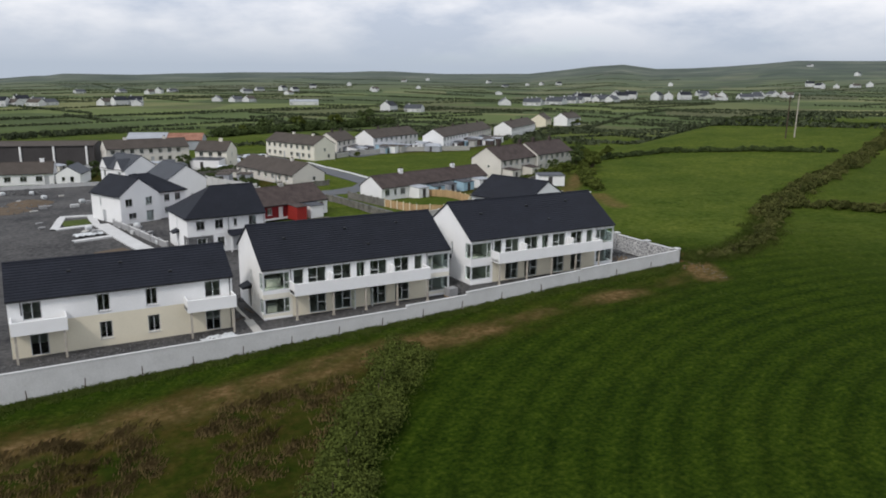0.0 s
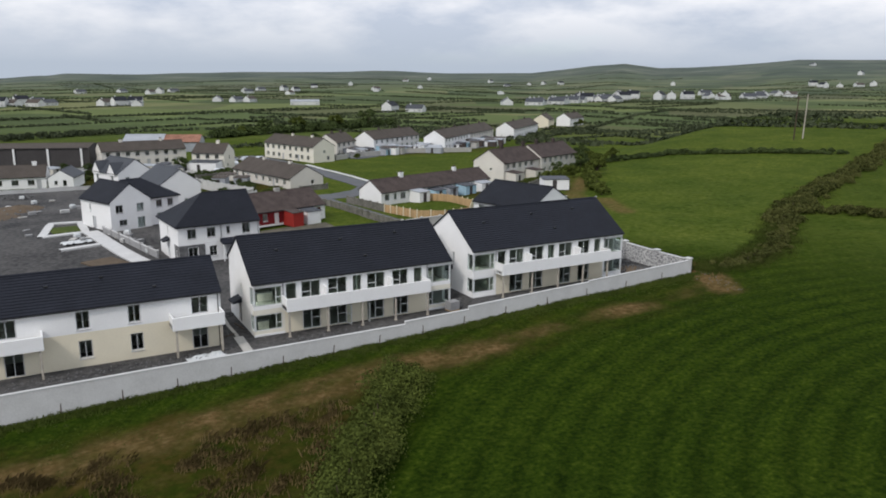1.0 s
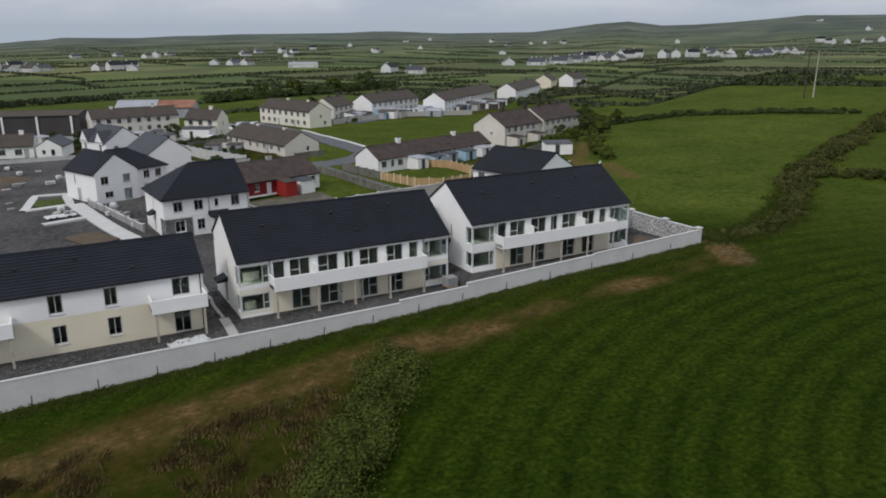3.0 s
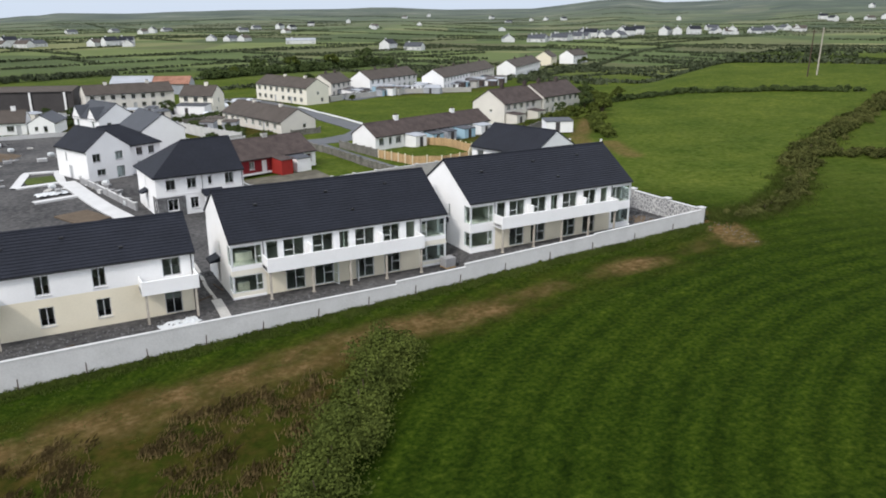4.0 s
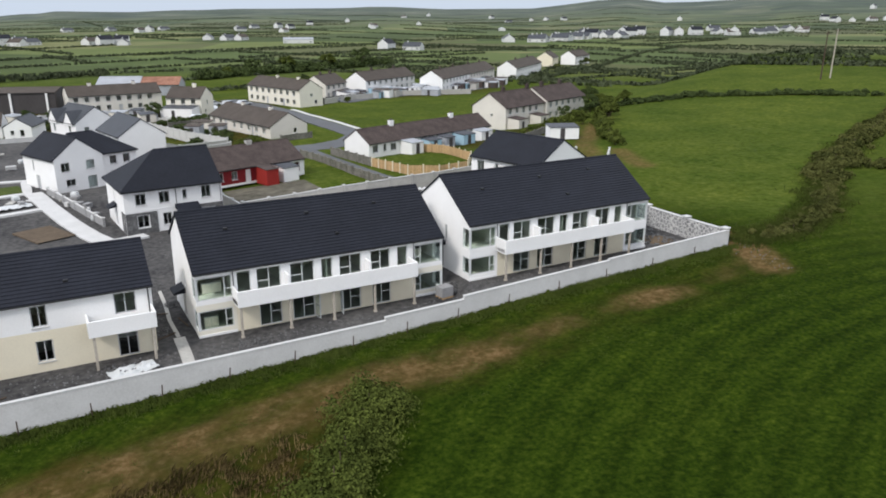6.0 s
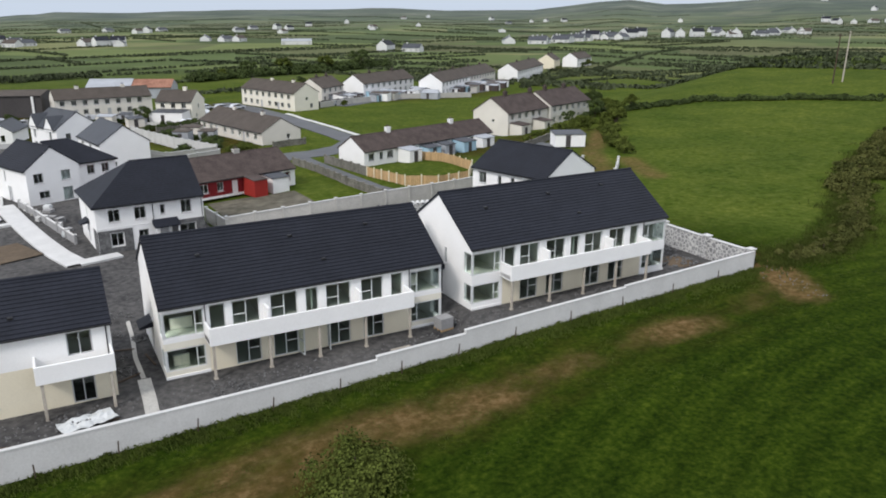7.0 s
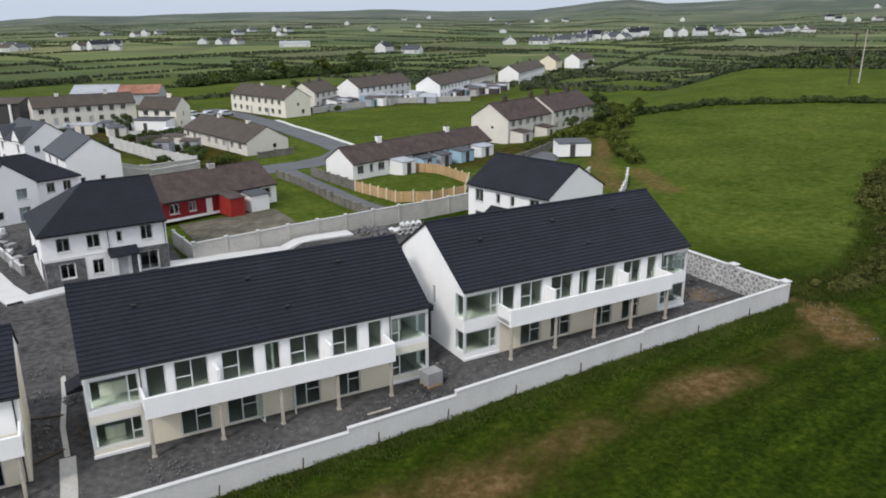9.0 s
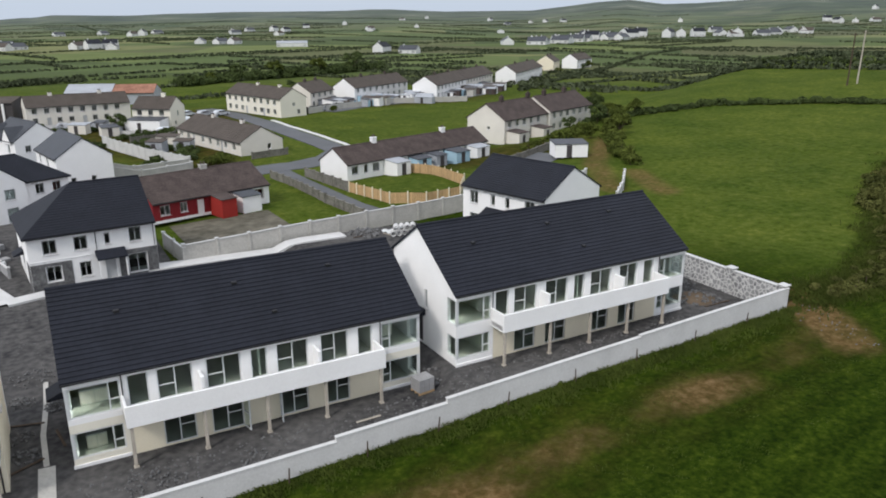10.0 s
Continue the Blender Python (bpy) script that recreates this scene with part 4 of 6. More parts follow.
def new_house_near():
    x, y = -1.3, 32.2
    holes = {"front": [(1.2, 2.35, 3.25, 4.55), (3.75, 4.9, 3.25, 4.55), (6.35, 6.85, 3.45, 4.5), (8.5, 9.6, 3.3, 4.7), (1.25, 2.5, 0.7, 2.1), (4.0, 5.0, 0.7, 2.1),
                       (6.2, 7.1, 0.1, 2.2, "door"), (8.2, 9.9, 0.3, 2.1)],
             "left": [(4.2, 4.6, 3.0, 4.4), (4.0, 4.9, 0.1, 2.2, "door")], "right": [(3, 4, 3, 4.2)]}
    h = house("house", "white rendered new house with stone cladding and slate hip roof", "house", pose(x, y, 0.1, 0, 0, 5), 10.9, 9.4, 5.15, 3.3, holes=holes, hips=("left",), over=0.35)
    clad = wall_mesh(0.02, 3.4, 0.02, 2.45, [(1.2, 2.55, 0.65, 2.15)], 0.05)
    part("stone_cladding", clad, STONE, h, "dark grey stone cladding", m=pose(0, -0.052, 0))
    part("stone_cladding", wall_mesh(7.4, 10.88, 0.02, 2.6, [(8.15, 9.95, 0.25, 2.15)], 0.05), STONE, h, m=pose(0, -0.052, 0))
    part("stone_cladding", wall_mesh(7.6, 9.38, 0.02, 2.45, [(8.3, 8.7, 0.8, 1.9)], 0.05), STONE, h, m=side_frames(10.9, 9.4)["left"] @ pose(0, -0.052, 0))
    bm = bmesh.new()
    v = [bm.verts.new(p) for p in ((5.4, -0.06, 3.0), (8.0, -0.06, 3.0), (8.0, -1.3, 2.45), (5.4, -1.3, 2.45), (5.4, -0.06, 2.5), (8.0, -0.06, 2.5), (8.0, -1.3, 2.32), (5.4, -1.3, 2.32))]
    for f in ((0, 3, 2, 1), (4, 5, 6, 7), (3, 7, 6, 2), (0, 4, 7, 3), (1, 2, 6, 5), (0, 1, 5, 4)):
        bm.faces.new([v[k] for k in f])
    part("porch_roof", bm, SLATE, h)
    bm = bmesh.new()
    v = [bm.verts.new(p) for p in ((3.6, -0.01, 2.9), (5.3, -0.01, 2.9), (5.3, -0.9, 2.45), (3.6, -0.9, 2.45), (3.6, -0.01, 2.5), (5.3, -0.01, 2.5), (5.3, -0.9, 2.35), (3.6, -0.9, 2.35))]
    for f in ((0, 3, 2, 1), (4, 5, 6, 7), (3, 7, 6, 2), (0, 4, 7, 3), (1, 2, 6, 5), (0, 1, 5, 4)):
        bm.faces.new([v[k] for k in f])
    part("porch_roof", bm, SLATE, h, m=side_frames(10.9, 9.4)["left"])
    for px in (5.55, 7.85):
        part("porch_post", soft_boxes(0.02, (px - 0.07, px + 0.07, -1.2, -1.06, 0.02, 2.33)), WHITE, h)
    for px in (5.6, 10.7):
        bm = bmesh.new()
        rod(bm, (px, -0.08, 2.7), (px, -0.08, 5.0), 0.035, 0.035, 6)
        part("downpipe", bm, BLACK, h)
    part("band", soft_boxes(0.01, (0.0, 5.4, -0.04, -0.003, 2.62, 2.74)), WHITE, h)
    return h


new_house_near()
NEW = "new white houses"
# gable-fronted pair: the ridge runs away from the plot
house("house", "white gable-fronted new house with dark slate roof", "house", pose(-0.87, 58.2, 0.7, 0, 0, 113), 9.0, 6.7, 4.55, 2.5, group=NEW, over=0.25,
      holes={"left": [(0.85, 2.05, 2.75, 4.0), (4.3, 5.5, 2.75, 4.0), (1.3, 2.6, 0.75, 1.7), (4.3, 5.6, 0.1, 1.8)], "back": [(2.7, 3.1, 2.6, 3.9), (3.4, 4.4, 0.05, 1.95, "door")], "front": [(3, 4, 2.7, 3.9)]})
house("house", "white new house with broad slate roof beside the gable", "house", pose(-3.2, 57.9, 0.7, 0, 0, 23), 7.6, 8.0, 4.5, 2.55, group=NEW, over=0.25, hips=("right",),
      holes={"front": [(3.6, 4.6, 2.8, 4.0), (5.6, 6.6, 2.8, 4.0), (3.6, 4.8, 0.8, 1.9)]})
house("house", "white gable-ended new house with grey slate roof", "house", pose(10.3, 75.6, 0.1, 0, 0, 101), 11.5, 7.4, 4.9, 2.5, roof=GREYSLATE, group=NEW,
      holes={"left": [(1.6, 2.3, 1.4, 2.1), (4.3, 5.0, 1.4, 2.1)], "back": [(2, 3.2, 3.2, 4.4), (6, 7.2, 3.2, 4.4), (2, 3.2, 0.8, 2.0), (6, 7, 0.05, 2.1, "door")]})
d = house("house", "white new house with two small front gables and grey slate roof", "house", pose(5.2, 97.5, 0.05, 0, 0, 112), 10.0, 7.6, 4.9, 2.6, roof=GREYSLATE, group=NEW,
          holes={"left": [(1.5, 2.4, 3, 4.1)], "back": [(1.2, 2.0, 2.9, 4.4), (7.2, 8.0, 2.9, 4.4), (1.0, 2.2, 0.8, 2.1), (7.0, 8.2, 0.8, 2.1), (4.4, 5.4, 0.05, 2.1, "door")]})
for gx in (2.4, 8.4):
    f = side_frames(10.0, 7.6)["back"]
    part("gable", prism([(10 - gx - 1.5, 4.4), (10 - gx + 1.5, 4.4), (10 - gx + 1.5, 5.0), (10 - gx, 6.9), (10 - gx - 1.5, 5.0)], -0.25, 2.4), WHITE, d, m=f)
    for s in (-1, 1):
        c = 10 - gx
        part("roof", roof_slope((c + s * 1.75, -0.35, 4.78), (c + s * 1.75, 2.6, 4.78), (c, -0.35, 7.0), (c, 2.6, 7.0)), GREYSLATE, d, m=f)

h4 = house("house", "white new house with slate roof behind the corner terrace", "house", pose(41.3, 29.2, 0.95, 0, 0, -73.7), 11.2, 9.6, 5.1, 2.6, group=NEW, over=0.3,
           holes={"front": [(1.0, 2.2, 3.2, 4.6), (4.0, 4.6, 3.4, 4.5), (6.0, 6.6, 3.4, 4.5), (8.6, 9.9, 3.2, 4.6), (1.0, 2.4, 0.7, 2.1), (4.4, 5.4, 0.05, 2.1, "door"), (8.5, 10.0, 0.7, 2.1)],
                  "right": [(3.4, 3.8, 3.0, 4.2), (6.2, 6.6, 3.0, 4.2)]})
bm = bmesh.new()
v = [bm.verts.new(p) for p in ((3.4, -0.01, 3.1), (6.6, -0.01, 3.1), (6.6, -1.2, 2.5), (3.4, -1.2, 2.5), (3.4, -0.01, 2.6), (6.6, -0.01, 2.6), (6.6, -1.2, 2.4), (3.4, -1.2, 2.4))]
for f in ((0, 3, 2, 1), (4, 5, 6, 7), (3, 7, 6, 2), (0, 4, 7, 3), (1, 2, 6, 5), (0, 1, 5, 4)):
    bm.faces.new([v[k] for k in f])
part("porch_roof", bm, SLATE, h4)

# red and white pair of bungalows
rb = house("bungalow", "red and white painted bungalow pair with brown tiled roof", "bungalow", pose(11.7, 50.2, 0.3, 0, 0, 16), 15.6, 8.6, 2.55, 2.3, wall=REDPAINT, roof=BROWNTILE, frame_mat=WHITE, over=0.3, verge=0.1,
           holes={"front": [(0.9, 2.1, 0.9, 2.1), (3.4, 4.3, 0.9, 2.1), (5.6, 6.5, 0.05, 2.1, "door", WHITE), (7.4, 8.4, 0.9, 2.1), (10.4, 11.3, 1.0, 2.0), (13.2, 14.8, 0.8, 2.1)], "right": [(3, 4.2, 0.9, 2.1)]}, chimneys=[(8.9, 0.6)], stacks=WALLCONC)
part("white_wall", wall_mesh(9.6, 15.62, 0.01, 2.5, [(10.4, 11.3, 1.0, 2.0), (13.2, 14.8, 0.8, 2.1)], 0.015), WHITE, rb, "white painted half of the front wall", m=pose(0, -0.018, 0))
part("white_wall", wall_mesh(0.0, 8.6, 0.01, 2.5, [(3, 4.2, 0.9, 2.1)], 0.015), WHITE, rb, m=side_frames(15.6, 8.6)["right"] @ pose(0, -0.018, 0))
part("plinth_band", soft_boxes(0.01, (-0.05, 9.6, -0.05, -0.003, 0.02, 0.35)), WHITE, rb, "white painted plinth")


def flat_shed(name, label, m, L, W, H, wall, roof, door=True, group="", slope=0.25):
    h = thing(name, label, "shed", m, group)
    part("body", prism([(0, 0), (W, 0), (W, H), (0, H - slope)], 0, L), wall, h, m=Matrix(((0, 1, 0, 0), (1, 0, 0, 0), (0, 0, 1, 0), (0, 0, 0, 1))))
    bm = bmesh.new()
    e = 0.12
    sl = slope / W
    v = [bm.verts.new(p) for p in ((-e, -e, H - slope - e * sl), (L + e, -e, H - slope - e * sl), (L + e, W + e, H + e * sl), (-e, W + e, H + e * sl))]
    t = [bm.verts.new(q.co + Vector((0, 0, 0.09))) for q in v]
    bm.faces.new(v[::-1])
    bm.faces.new(t)
    for i in range(4):
        bm.faces.new((v[i], v[(i + 1) % 4], t[(i + 1) % 4], t[i]))
    part("roof", bm, roof, h, m=pose(0, 0, 0.004))
    if door:
        part("door", soft_boxes(0.01, (L * 0.35, L * 0.35 + 0.85, -0.05, -0.003, 0.03, min(1.95, H - slope - 0.1))), DARKFACE, h)
    return h


flat_shed("lean_to", "bright red lean-to with brown felt roof behind the bungalow", pose(19.5, 49.4, 0.25, 0, 0, 16), 2.0, 3.0, 2.5, REDSHED, BROWNTILE, False)
flat_shed("lean_to", "white lean-to with grey roof behind the bungalow", pose(22.3, 50.5, 0.25, 0, 0, 16), 2.6, 2.4, 2.3, WHITE, GREYSLATE, False)

lb = house("bungalow", "long white bungalow terrace with brown tiled roof", "bungalow terrace", pose(40.5, 61.5, 0.3, 0, 0, 17.5), 31.5, 6.4, 2.55, 2.0, roof=BROWNTILE, frame_mat=STEEL, over=0.25, verge=0.1,
           holes={"front": [(0.9, 2.1, 0.9, 2.1), (3.3, 4.0, 0.9, 2.1), (5.0, 6.3, 0.9, 2.1), (11, 12, 0.9, 2.1), (13.2, 14.2, 0.05, 2.1, "door"), (15.2, 16.4, 0.9, 2.1), (18, 19, 0.9, 2.1), (20.5, 21.5, 0.9, 2.1),
                            (23, 24, 0.05, 2.1, "door"), (25.5, 26.7, 0.9, 2.1), (28.6, 29.8, 0.9, 2.1)]}, chimneys=[(8.0, 0.9), (23.5, 0.8)], stacks=WHITE)
c, s = math.cos(math.radians(17.5)), math.sin(math.radians(17.5))
for lx, w, dep, hh, wl_, lab in ((7.2, 2.8, 3.0, 2.35, WHITE, "white flat-roofed extension"), (12.4, 3.0, 2.2, 2.1, BLUEPAINT, "pale blue garden shed with grey roof"), (16.4, 2.4, 2.4, 2.2, SHEET, "grey garden shed"),
                              (20.5, 3.2, 3.0, 2.3, BLUEPAINT, "pale blue flat-roofed shed"), (26.0, 3.2, 2.6, 2.3, WHITE, "white flat-roofed shed")):
    flat_shed("garden_shed", lab + " against the bungalow", pose(40.5 + c * lx + s * (dep + 0.05), 61.5 + s * lx - c * (dep + 0.05), 0.35, 0, 0, 17.5), w, dep, hh, wl_, GREYSLATE if wl_ is not WHITE else SHEET)

# older two-storey terraces
OLD = "older estate terraces"
tc = pose(77.8, 76.4, 0.6, 0, 0, 22)
house("terraced_house", "cream pebbledashed terrace end with brown tiled roof", "house", tc, 15, 8.6, 4.6, 2.7, wall=PALE, roof=BROWNTILE, frame_mat=WHITE, group=OLD, chimneys=[(5, 1.0), (14.3, 1.0)], stacks=BROWNTILE, over=0.3, verge=0.12,
      holes={"front": row_windows(15, (0.9, 3.1), gap=2.5, doors=(6.2,)), "left": [(4.6, 5.3, 2.6, 3.2)]})
house("terraced_house", "brown-roofed pebbledashed terrace with tall chimneys", "house", tc @ pose(15.05, -0.6, 0.3), 17, 8.2, 4.6, 2.6, wall=PALE, roof=BROWNTILE, frame_mat=WHITE, group=OLD, chimneys=[(4, 1.0), (12, 1.0)], stacks=BROWNTILE,
      over=0.3, holes={"front": row_windows(17, (0.9, 3.1), gap=2.6, doors=(6.4,))})
for lx in (0.6, 9.0):
    flat_shed("porch", "cream porch with brown roof on the terrace", tc @ pose(lx, -3.0, 0.0), 3.2, 2.9, 2.6, PALE, BROWNTILE)
flat_shed("shed", "white block shed with dark flat roof by the lane", pose(71.5, 52.5, 2.55, 0, 0, -22), 5.2, 3.4, 2.3, WHITE, GREYSLATE)
house("terraced_house", "cream two-storey terrace with grey tiled roof on the green", "house", pose(49.2, 171.0, -0.95, 0, 0, -72.5), 25.6, 7.8, 4.9, 2.3, wall=IVORY, roof=FARTILE, frame_mat=STEEL, group=OLD, chimneys=[(10, 0.6), (20, 0.6)], over=0.3,
      holes={"front": row_windows(25.6, (0.9, 3.2), w=1.3, gap=3.0, doors=(9.5, 17.5)), "right": [(3.6, 4.4, 2.9, 3.7), (5.0, 5.9, 0.8, 1.9)]})
dt = pose(21.5, 143.2, -0.65, 0, 0, -35)
house("detached_house", "pale two-storey house with brown roof and chimney", "house", dt, 9.0, 7.4, 4.7, 2.2, wall=IVORY, roof=FARTILE, frame_mat=STEEL, group=OLD, chimneys=[(6, 0.9)], over=0.3,
      holes={"front": row_windows(9, (0.9, 3.1), gap=2.6), "right": [(3.4, 4.1, 2.8, 3.9), (2.0, 2.8, 0.9, 1.7)]})
flat_shed("garage", "white flat-roofed garage before the house", dt @ pose(0.5, -4.6, 0.1), 8.0, 4.5, 2.7, WHITE, GREYSLATE)
house("bungalow", "pebbledashed bungalow row with grey tiled roof", "bungalow terrace", pose(27.3, 121.5, -0.65, 0, 0, -76.7), 27.0, 8.6, 2.6, 2.4, wall=PALE, roof=FARTILE, frame_mat=WHITE, over=0.3,
      holes={"front": row_windows(27.0, (0.9,), w=1.3, gap=3.2, doors=(7, 19)), "right": [(5.4, 6.2, 0.9, 1.9)]}, chimneys=[(8, 0.6), (20, 0.6)])
house("terraced_house", "long pale terrace with brown tiled roof and chimneys", "house", pose(0.5, 159.5, -1.0, 0, 0, 6), 23, 7.6, 4.7, 2.1, wall=PALE, roof=FARTILE, frame_mat=STEEL, group=OLD, chimneys=[(6, 0.7), (17, 0.7)], over=0.3,
      holes={"front": row_windows(23, (0.9, 3.1), gap=2.6, doors=(4.2, 12, 19.6)), "left": [(3, 4, 3, 4)]})
for ox, oy, rot, L, wm in ((70.5, 163, 40, 13, PALE), (87, 171, 31, 29, WHITE), (112, 166, 40.5, 28, WHITE), (133.6, 184.4, 40.5, 30, PALE), (165, 201, 41, 44, WHITE), (224, 256, 41, 14, CREAM), (243, 262, 30, 20, WHITE)):
    house("terraced_house", "pale two-storey terrace with grey tiled roof across the green", "house", pose(ox, oy, base(ox, oy) - 0.2, 0, 0, rot), L, 8.0, 4.6, 2.5, wall=wm, roof=FARTILE, frame_mat=STEEL, group=OLD,
          chimneys=[(L * 0.3, 0.8), (L * 0.75, 0.8)], over=0.3, course=0.6, stacks=FARTILE, floors=False,
          holes={"front": row_windows(L, (0.9, 3.1), gap=3.2, doors=(L * 0.4,))})
house("bungalow", "white bungalow with dark roof by the plot wall", "bungalow", pose(-28.5, 125.5, -0.9, 0, 0, -8), 14.5, 8, 2.7, 2.2, roof=FARTILE, group=OLD, chimneys=[(12, 0.9)], stacks=WHITE,
      holes={"front": row_windows(14.5, (0.9,), w=1.4, gap=3.2, doors=(12.6,))})
house("cottage", "small white cottage with grey roof by the plot wall", "cottage", pose(-8.8, 119.5, -0.8, 0, 0, 72), 9.0, 5.2, 2.6, 1.6, roof=GREYSLATE, group=OLD, holes={"left": [(1.2, 1.9, 1.0, 1.9), (3.0, 3.8, 0.7, 2.0)], "back": [(3, 4, 1, 2)]})
house("barn", "barn with rusted red and grey sheet roof", "barn", pose(11, 207, -1.1, 0, 0, -20), 13, 11, 3.6, 2.0, wall=SHEET, roof=SHEET, floors=False, course=1.0, group=OLD)
house("barn", "barn with rusted sheet roof", "barn", pose(23.2, 202.5, -1.1, 0, 0, -20), 12, 11, 3.4, 2.0, wall=SHEET, roof=RUST, floors=False, course=1.0, group=OLD)
ind = house("warehouse", "long dark warehouse with pale columns and flat roof", "warehouse", pose(-72, 186, -1.2, 0, 0, -17), 73, 14, 5.6, 0.8, wall=DARKFACE, roof=FARTILE, floors=False, course=1.0)
for k in range(9):
    part("column", soft_boxes(0.03, (2 + k * 8.6, 2.5 + k * 8.6, -0.4, -0.003, 0, 5.5)), WHITE, ind)

# ---- yards, sheds, cars ----
random.seed(11)
for k in range(64):
    u = random.random()
    x, y = 74 + 74 * u + random.uniform(-4, 4), 160 + 26 * u + random.uniform(-3, 9) - 6 * math.sin(u * 3.1)
    flat_shed("yard_shed", "small backyard shed with flat roof behind the terraces", pose(x, y, base(x, y) - 0.1, 0, 0, random.choice((31, 40, -50))), random.uniform(2.5, 6), random.uniform(2, 3.6), random.uniform(2.0, 2.7),
              random.choice((WHITE, WHITE, WALLCONC, SHEET, BROWNTILE, BLUEPAINT)), random.choice((SHEET, GREYSLATE, SHEET, FARTILE)), group="backyard sheds")


def car(m, label):
    h = thing("car", label, "car", m, "parked cars")
    bm = bmesh.new()
    prof = [(-2.1, 0.35), (2.1, 0.35), (2.12, 0.75), (1.2, 0.95), (0.6, 1.42), (-1.3, 1.45), (-1.95, 1.0), (-2.15, 0.8)]
    bm = prism(prof, -0.85, 0.85)
    bmesh.ops.bevel(bm, geom=bm.edges[:], offset=0.06, segments=2, affect="EDGES")
    body = part("body", bm, CARPAINT, h)
    part("window", prism([(-1.2, 1.02), (0.95, 1.02), (0.52, 1.36), (-1.15, 1.38)], -0.86, 0.86), BLACK, body)
    for x in (-1.3, 1.3):
        for y in (-0.78, 0.78):
            bm = bmesh.new()
            rod(bm, (x, y - 0.1, 0.32), (x, y + 0.1, 0.32), 0.32, 0.32, 14)
            part("wheel", bm, BLACK, h)
    return h


first = None
for x, y, a in ((-12, 150, 10), (-7, 148, 12), (-17, 152, 8), (-2, 150, 20), (8, 152, 10), (14, 150, 12), (19, 146, 20), (27, 133, 20), (34, 150, 100), (62, 176, 40), (72, 156, 35), (97, 165, 30), (41, 140, 20), (3, 153, 15), (-22, 154, 5), (88, 92, 15), (-11, 176, 10), (-6.5, 174.5, 14), (-1.5, 175, 8), (3.5, 175.5, 12), (37, 163, 20), (41, 161, 25), (45, 160, 20), (8, 149.5, 100), (-18, 176, 12)):
    m = pose(x, y, base(x, y) + 0.05, 0, 0, a)
    first = copy_thing(first, m) if first else car(m, "parked car on the estate")


# ---- walls, fences, paths ----
def post_wall(name, label, pts, top, material, step=3.3, thick=0.12, post=0.28, cap=0.1, base_drop=0.4, group="boundary walls", top_mat=None):
    """Concrete panels between square posts with caps."""
    h = thing(name, label, "wall", pose(0, 0, 0), group)
    for (ax, ay), (bx, by) in zip(pts, pts[1:]):
        d = math.hypot(bx - ax, by - ay)
        n = max(1, round(d / step))
        ang = math.degrees(math.atan2(by - ay, bx - ax))
        for i in range(n + 1):
            x, y = ax + (bx - ax) * i / n, ay + (by - ay) * i / n
            z = ground_z(x, y)
            f = pose(x, y, z, 0, 0, ang)
            p = part("post", soft_boxes(0.02, (-post / 2, post / 2, -post / 2, post / 2, -base_drop, top + 0.12)), material, h, m=f)
            part("cap", soft_boxes(0.02, (-post / 2 - 0.05, post / 2 + 0.05, -post / 2 - 0.05, post / 2 + 0.05, top + 0.122, top + 0.122 + cap)), top_mat or CONC, p)
            if i < n:
                x2, y2 = ax + (bx - ax) * (i + 1) / n, ay + (by - ay) * (i + 1) / n
                z2 = ground_z(x2, y2)
                L = d / n
                part("panel", prism([(post / 2, -base_drop), (L - post / 2, z2 - z - base_drop), (L - post / 2, z2 - z + top), (post / 2, top)], -thick / 2, thick / 2), material, h, m=f)
                part("coping", prism([(post / 2, top + 0.002), (L - post / 2, z2 - z + top + 0.002), (L - post / 2, z2 - z + top + 0.08), (post / 2, top + 0.08)], -thick / 2 - 0.05, thick / 2 + 0.05), top_mat or CONC, h, m=f)
    return h


post_wall("panel_wall", "grey concrete panel wall with posts behind the plot", [(12.2, 34.75), (45.6, 35.65)], 2.0, WALLCONC)
post_wall("panel_wall", "grey concrete panel wall beside the near house", [(12.2, 34.75), (11.4, 41.5)], 1.7, WALLCONC)
post_wall("panel_wall", "grey plot wall with pale posts running past the houses", [(12.9, 120), (18.0, 100.5), (23.0, 87.5)], 2.0, CONC, 3.0)
post_wall("panel_wall", "long grey wall at the back of the plot", [(23.0, 87.5), (9.6, 84)], 1.7, WALLCONC, 4.0)
post_wall("panel_wall", "grey wall between the new houses and the red bungalow", [(5.5, 77.0), (14.5, 79.5), (22.5, 83)], 1.9, WALLCONC, 4.0)
post_wall("panel_wall", "pale wall round the north end of the plot", [(-62, 112), (-24.7, 106), (-5.5, 106.5), (2, 108)], 2.0, CONC, 3.2)
post_wall("garden_wall", "pale stepped garden wall beyond the corner terrace", [(56.5, 36.2), (62.5, 37.2), (67.0, 39.6)], 1.3, CONC, 2.0)
post_wall("garden_wall", "pale stepped garden wall by the lane", [(62.0, 27.5), (66.5, 31.5), (71.0, 36.2)], 1.2, CONC, 2.0)
post_wall("garden_wall", "low grey block wall beside the new footpath", [(-8.2, 55.5), (-6.6, 50), (-4.6, 43), (-3.2, 37.5)], 0.9, BLOCKWORK, 3.0)
post_wall("lane_fence", "weathered concrete fence along the lane", [(32.4, 73), (32.9, 62.0), (32.8, 50), (33.7, 39.5)], 1.1, OLDCONC, 2.6, top_mat=OLDCONC)
post_wall("lane_fence", "low dark wall beside the long bungalow", [(37.0, 70), (37.6, 60), (37.9, 54.6)], 1.3, OLDCONC, 3.0, top_mat=OLDCONC)
